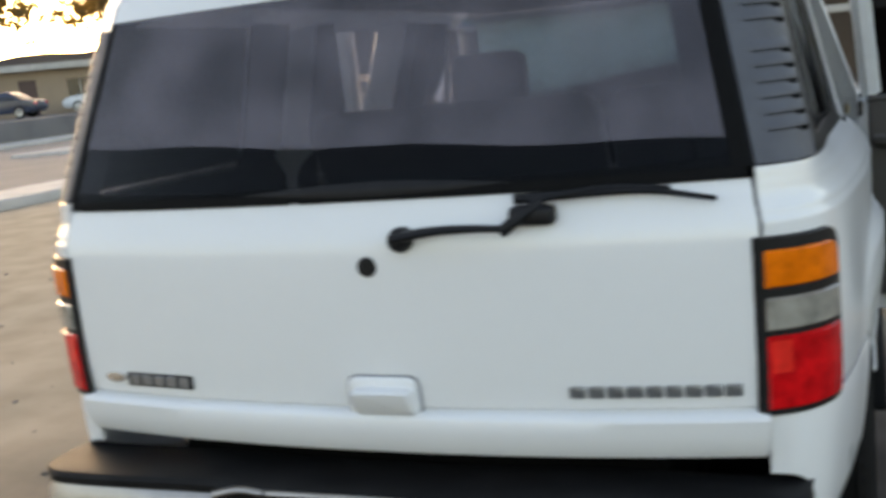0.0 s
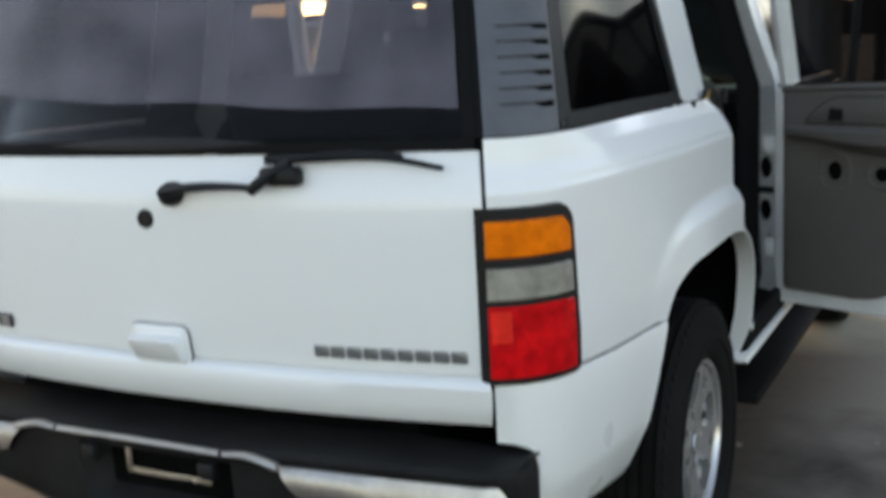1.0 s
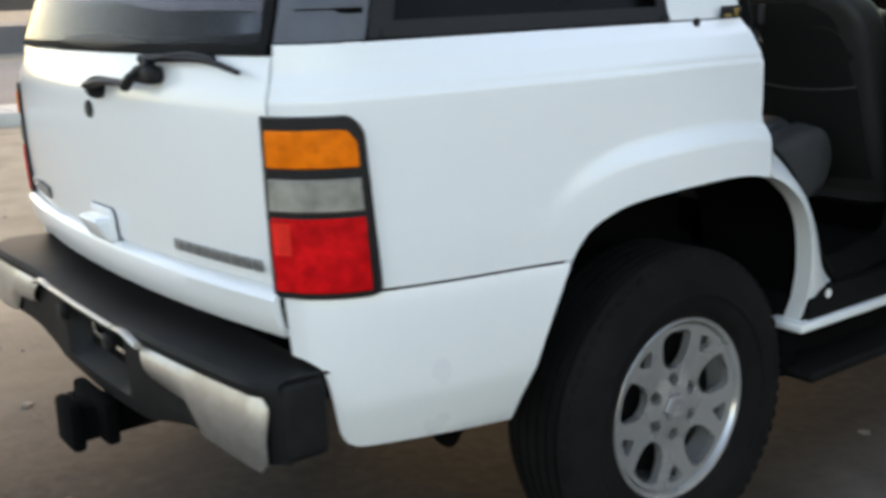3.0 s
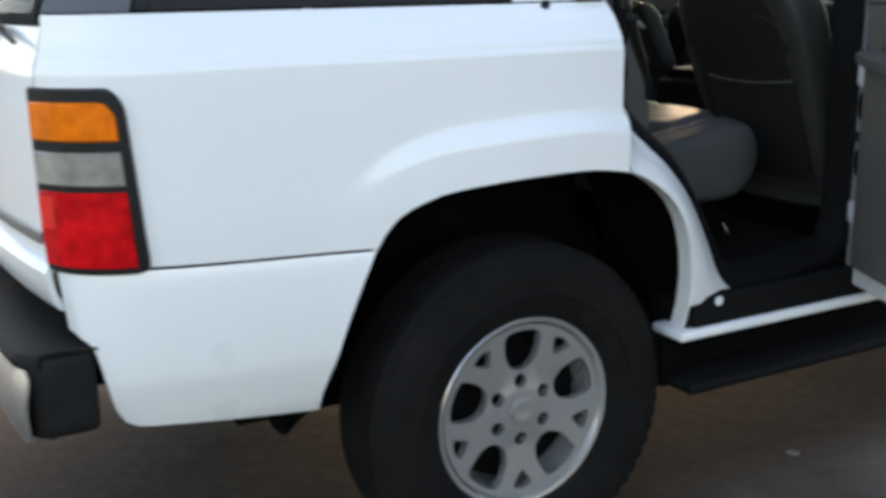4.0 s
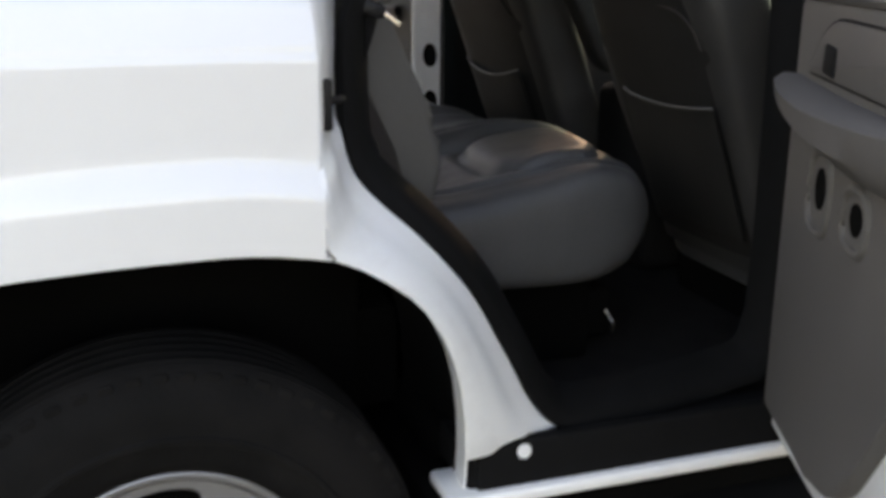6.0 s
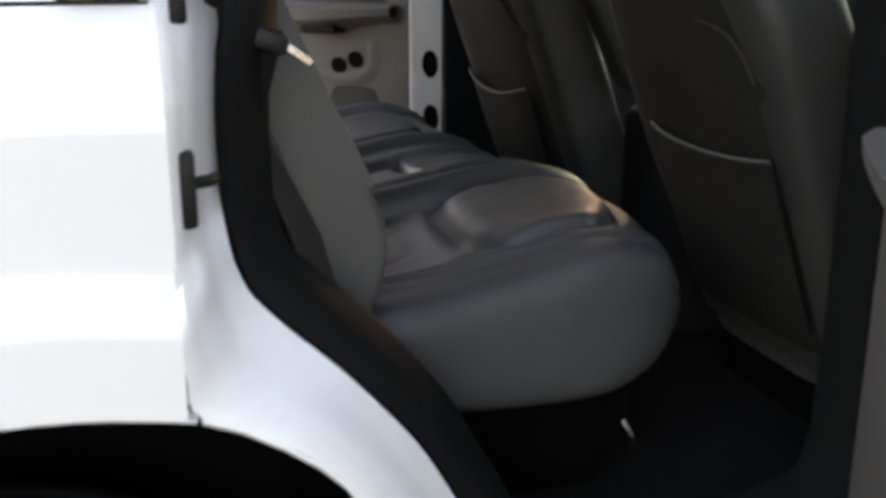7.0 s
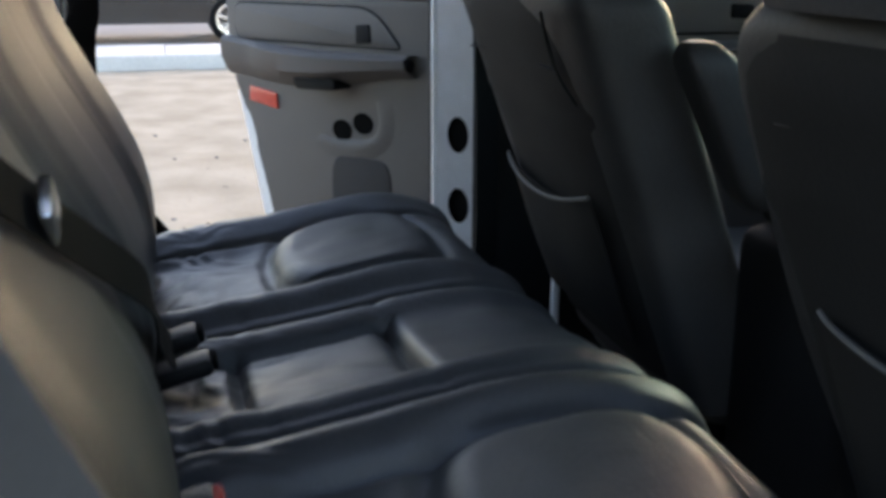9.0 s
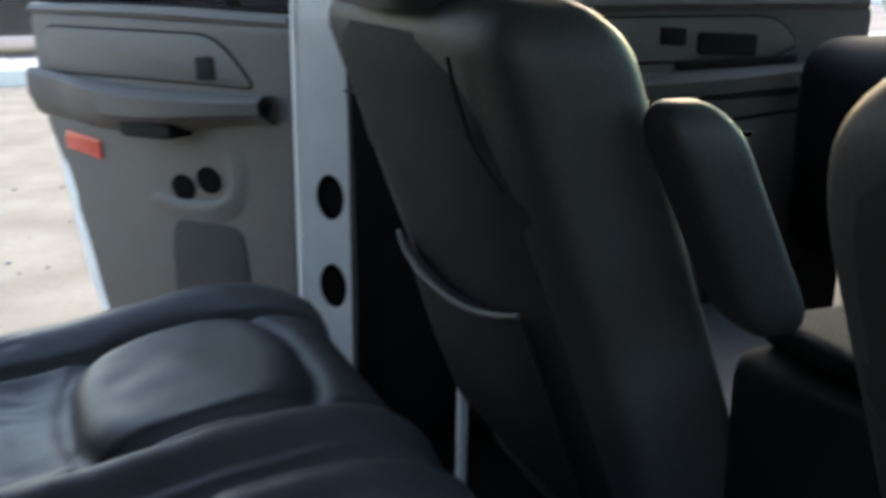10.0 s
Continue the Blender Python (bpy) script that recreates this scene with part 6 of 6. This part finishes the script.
# ---- parked vehicles across the street ----
def parked_car(name, label, paint, where, heading, kind="sedan", length=4.5, rims=ALLOY):
    """A car with its length along x, then turned and put in place."""
    M = Matrix.Translation(where) @ Matrix.Rotation(radians(heading), 4, "Z")
    car = tagged(group_empty(name), label, "car", "cars parked by the street")
    car.matrix_world = M
    hl, hw = length / 2, 0.88
    if kind == "sedan":
        side = [(-hl, 0.45), (-hl, 0.80), (-hl + 0.15, 0.92), (-hl * 0.55, 0.98), (hl * 0.40, 0.98), (hl * 0.85, 0.86), (hl, 0.70), (hl, 0.40), (hl * 0.9, 0.28), (-hl * 0.9, 0.28)]
        cab = [(-hl * 0.66, 0.97), (-hl * 0.36, 1.40), (hl * 0.14, 1.42), (hl * 0.44, 0.97)]
    else:
        side = [(-hl, 0.55), (-hl, 1.02), (-hl * 0.10, 1.06), (hl * 0.42, 1.06), (hl * 0.90, 1.00), (hl, 0.85), (hl, 0.50), (hl * 0.9, 0.38), (-hl * 0.95, 0.40)]
        cab = [(-hl * 0.12, 1.05), (-hl * 0.06, 1.62), (hl * 0.22, 1.64), (hl * 0.46, 1.05)]
    b = plate(rounded(side, 0.10, 4), lambda u, v, w: (u, -hw + w, v), 2 * hw, 0.07, 3)
    part("body", b, paint, car)
    c = plate(rounded(cab, 0.08, 4), lambda u, v, w: (u, (-hw + 0.10 + w) * (1 - 0.16 * (v - 0.95) / 0.5), v), 2 * hw - 0.2, 0.06, 3)
    part("cabin", c, paint, car)
    roof_z = max(z for _, z in cab)
    part("roof", rbox(cab[1][0] + 0.05, cab[2][0] - 0.02, -hw * 0.78, hw * 0.78, roof_z - 0.05, roof_z + 0.02, 0.04, 3), paint, car)
    for s in (-1, 1):
        for u in (-hl * 0.60, hl * 0.62):
            wl = group_empty("wheel", car)
            part("tyre", lathe([(s * -0.11, 0.20), (s * -0.10, 0.31), (s * -0.06, 0.335), (s * 0.06, 0.335), (s * 0.10, 0.31), (s * 0.105, 0.23)], (u, s * (hw - 0.09), 0.335), "y", 32), TYRE, wl)
            part("rim", lathe([(s * 0.095, 0.235), (s * 0.09, 0.19), (s * 0.05, 0.17), (s * 0.075, 0.05), (s * 0.08, 0.0)], (u, s * (hw - 0.09), 0.335), "y", 20), rims, wl)
            for k in range(5):
                part("spoke", rbox(-0.025, 0.025, -0.015, 0.02, 0.03, 0.215, 0.008, 1, Matrix.Translation((u, s * (hw + 0.0), 0.335)) @ Matrix.Rotation(2 * math.pi * k / 5, 4, "Y")), rims, wl)
        part("side_window", surf([[Vector((cab[0][0] + (cab[1][0] - cab[0][0]) * v + (cab[3][0] - cab[0][0] + (cab[2][0] - cab[1][0] - cab[3][0] + cab[0][0]) * v) * u, s * ((hw - 0.098) * (1 - 0.16 * (cab[0][1] + (cab[1][1] - cab[0][1]) * v - 0.95) / 0.5) + 0.004), cab[0][1] + 0.03 + (cab[1][1] - cab[0][1] - 0.09) * v)) for v in (0, 1)] for u in (0.08, 0.5, 0.94)]), BLACKCAR, car)
        part("headlamp", rbox(hl - 0.10, hl + 0.01, min(s * 0.5, s * 0.8), max(s * 0.5, s * 0.8), 0.62 if kind == "sedan" else 0.78, 0.74 if kind == "sedan" else 0.92, 0.03, 2), CLEARLENS, car)
        part("tail_lamp", rbox(-hl - 0.01, -hl + 0.08, min(s * 0.6, s * 0.84), max(s * 0.6, s * 0.84), 0.66, 0.82, 0.02, 2), REDLENS, car)
    return car


parked_car("black_sedan", "black sedan with bright alloy wheels parked by the pavement", BLACKCAR, (-15.9, 1.05, -0.02), 90, "sedan", 4.6, STEEL)
parked_car("dark_hatchback", "dark blue car parked beside the street", BLUECAR, (-29.0, 11.7, -0.02), 70)
parked_car("pale_sedan", "silver white sedan parked by the low building", PALECAR, (-38.6, 47.0, 1.0), 205, "sedan", 4.5)
parked_car("blue_sedan", "dark blue sedan parked by the low building", BLUECAR, (-42.0, 42.5, 1.0), 200)

# ---- low tan building across the street ----
D = Vector((-0.66, 0.751, 0))
Sx = Vector((0.751, 0.66, 0))
O = Vector((-43.5, 49.0, 1.0))
hs = tagged(group_empty("tan_building"), "long low tan stucco building with dark doors and brown roof", "building")
BM = Matrix((( Sx.x, D.x, 0, O.x), (Sx.y, D.y, 0, O.y), (0, 0, 1, O.z), (0, 0, 0, 1)))
bd = lambda *a, r=0.02: rbox(*a, r, 1, BM)
openings = [(-5.4, -4.3, 0.0, 2.1), (-2.3, -1.3, 0.0, 2.1), (0.4, 1.9, 0.9, 2.0), (3.4, 4.4, 0.0, 2.1), (6.0, 7.6, 0.9, 2.0)]
edges_x = [-14.0] + [e for o in openings for e in o[:2]] + [12.0]
for a, b in zip(edges_x[0::2], edges_x[1::2]):
    part("wall", bd(a, b, 0, 0.25, 0, 2.7, r=0), STUCCO, hs)
for x0, x1, z0, z1 in openings:
    part("wall", bd(x0, x1, 0, 0.25, z1, 2.7, r=0), STUCCO, hs)
    if z0 > 0:
        part("wall", bd(x0, x1, 0, 0.25, 0, z0, r=0), STUCCO, hs)
        w = part("window", bd(x0, x1, 0.10, 0.16, z0, z1, r=0.0), BLACKCAR, hs)
        part("frame", bd(x0, x1, 0.05, 0.12, z0, z0 + 0.07), CONCRETE, w)
        part("frame", bd((x0 + x1) / 2 - 0.03, (x0 + x1) / 2 + 0.03, 0.05, 0.12, z0 + 0.07, z1), CONCRETE, w)
    else:
        part("door", bd(x0, x1, 0.12, 0.18, 0, z1, r=0.0), mat("brown_door", (0.10, 0.06, 0.05), 0.6), hs)
part("wall", bd(-14.0, 12.0, 8.0, 8.25, 0, 2.7, r=0), STUCCO, hs)
part("wall", bd(-14.0, -13.75, 0.25, 8.0, 0, 2.7, r=0), STUCCO, hs)
part("wall", bd(11.75, 12.0, 0.25, 8.0, 0, 2.7, r=0), STUCCO, hs)
part("roof", bd(-14.6, 12.6, -0.7, 8.9, 2.7, 3.0, r=0.05), ROOFMAT, hs)
part("fascia", bd(-14.6, 12.6, -0.74, -0.70, 2.62, 2.98, r=0.0), CONCRETE, hs)
# carport at the building's end with a pale front
cp = tagged(group_empty("carport"), "pale carport roof on thin posts beside the building", "carport")
part("roof", bd(-15.5, -8.0, -4.2, -0.9, 2.45, 2.85, r=0.04), CONCRETE, cp)
for x in (-15.2, -11.8, -8.3):
    part("post", bd(x - 0.08, x + 0.08, -4.0, -3.84, 0, 2.45, r=0.01), CONCRETE, cp)


# ---- pale shed and brown timber building ahead of the vehicle ----
shed = tagged(group_empty("garden_shed"), "pale painted timber shed with a flat roof", "shed")
for x0, x1, y0, y1 in ((-4.6, -0.7, 13.0, 13.12), (-4.6, -0.7, 16.0, 16.12), (-4.6, -4.48, 13.12, 16.0), (-0.82, -0.7, 13.12, 16.0)):
    part("wall", rbox(x0, x1, y0, y1, -0.05, 2.08, 0.0), PALEWALL, shed)
for k in range(10):
    part("siding_board", rbox(-4.6, -0.7, 12.975, 12.998, 0.02 + 0.205 * k, 0.215 + 0.205 * k, 0.006, 1), PALEWALL, shed)
part("roof", rbox(-4.8, -0.5, 12.7, 16.4, 2.08, 2.20, 0.02), ROOFMAT, shed)
barn = tagged(group_empty("timber_building"), "brown timber building with an open porch on posts", "building")
part("wall", rbox(0.2, 14.0, 16.0, 16.2, -0.05, 3.0, 0.0), BROWNWALL, barn)
part("wall", rbox(0.2, 0.4, 16.2, 22.0, -0.05, 3.0, 0.0), BROWNWALL, barn)
part("wall", rbox(13.8, 14.0, 16.2, 22.0, -0.05, 3.0, 0.0), BROWNWALL, barn)
part("wall", rbox(0.2, 14.0, 22.0, 22.2, -0.05, 3.0, 0.0), BROWNWALL, barn)
part("roof", rbox(-0.2, 14.4, 13.6, 22.6, 3.0, 3.2, 0.02), ROOFMAT, barn)
for x in (0.0, 3.4, 6.8, 10.2, 13.6):
    part("post", rbox(x, x + 0.14, 13.9, 14.04, -0.05, 2.8, 0.01), BROWNWALL, barn)
part("porch_beam", rbox(-0.1, 14.3, 13.88, 14.06, 2.8, 3.0, 0.01), BROWNWALL, barn)
part("porch_rail", rbox(0.14, 13.6, 13.92, 14.02, 1.72, 1.82, 0.01), CONCRETE, barn)

# ---- trees and far hills ----
def tree(where, height, spread, seed):
    r = random.Random(seed)
    t = tagged(group_empty("street_tree"), "tall open tree with dusty olive foliage against the sunset", "tree", "trees behind the low building")
    t.location = where
    bm = bmesh.new()
    top = Vector((r.uniform(-0.6, 0.6), r.uniform(-0.6, 0.6), height * 0.80))
    tube([(0, 0, -0.3), (top.x * 0.3, top.y * 0.4, height * 0.3), tuple(top)], (0.28, 0.06), 9, 5, bm)
    tips = [top]
    for k in range(11):
        z = height * r.uniform(0.28, 0.72)
        a = r.uniform(0, 2 * math.pi)
        l = spread * r.uniform(0.45, 1.0)
        base = Vector((top.x * z / height, top.y * z / height, z))
        tip = base + Vector((math.cos(a) * l, math.sin(a) * l, height * r.uniform(0.06, 0.24)))
        tube([tuple(base), tuple(base.lerp(tip, 0.5) + Vector((0, 0, 0.3))), tuple(tip)], (0.10, 0.03), 6, 3, bm)
        tips += [tip, base.lerp(tip, 0.7)]
    part("trunk", bm, BARK, t)
    V, F = [], []
    for c in tips:
        for _ in range(9):
            cc = c + Vector((r.gauss(0, 0.8), r.gauss(0, 0.8), r.gauss(0, 0.7)))
            rad = r.uniform(0.35, 0.8)
            for _ in range(17):
                p = cc + Vector((r.gauss(0, rad * 0.5), r.gauss(0, rad * 0.5), r.gauss(0, rad * 0.42)))
                u = Vector((r.gauss(0, 1), r.gauss(0, 1), r.gauss(0, 0.6))).normalized()
                v = u.cross(Vector((r.gauss(0, 1), r.gauss(0, 1), r.gauss(0, 1)))).normalized()
                s = r.uniform(0.14, 0.30)
                i = len(V)
                V += [p - u * s, p + v * s * 0.5, p + u * s, p - v * s * 0.5]
                F.append((i, i + 1, i + 2, i + 3))
    me = bpy.data.meshes.new("crown")
    me.from_pydata([tuple(v) for v in V], [], F)
    me.materials.append(LEAF)
    cr = new("crown", me)
    cr.parent = t


for k, (d, s, h, sp) in enumerate(((66, -4.5, 10.5, 3.0), (68, 3.0, 14, 3.8), (62, 6.5, 13, 3.6), (64, 10.5, 12, 3.5), (75, 15, 13, 4.0), (70, -12, 9, 3.0))):
    p = D * d + Sx * s
    tree((p.x, p.y, 1.2), h, sp, 11 + k)
rows = []
for k in range(121):
    a = math.pi * (0.18 + 1.05 * k / 120)
    r = 900
    h = 34 + 16 * noise.noise(Vector((k * 0.11, 0.3, 0))) + 6 * noise.noise(Vector((k * 0.5, 2, 0)))
    rows.append([Vector((r * math.cos(a), r * math.sin(a), z)) for z in (-5, h * 0.5, h)])
tagged(part("hill_backdrop", thick(surf(rows), 30.0), HILL), "hazy brown line of far hills", "hills", kind="structure")
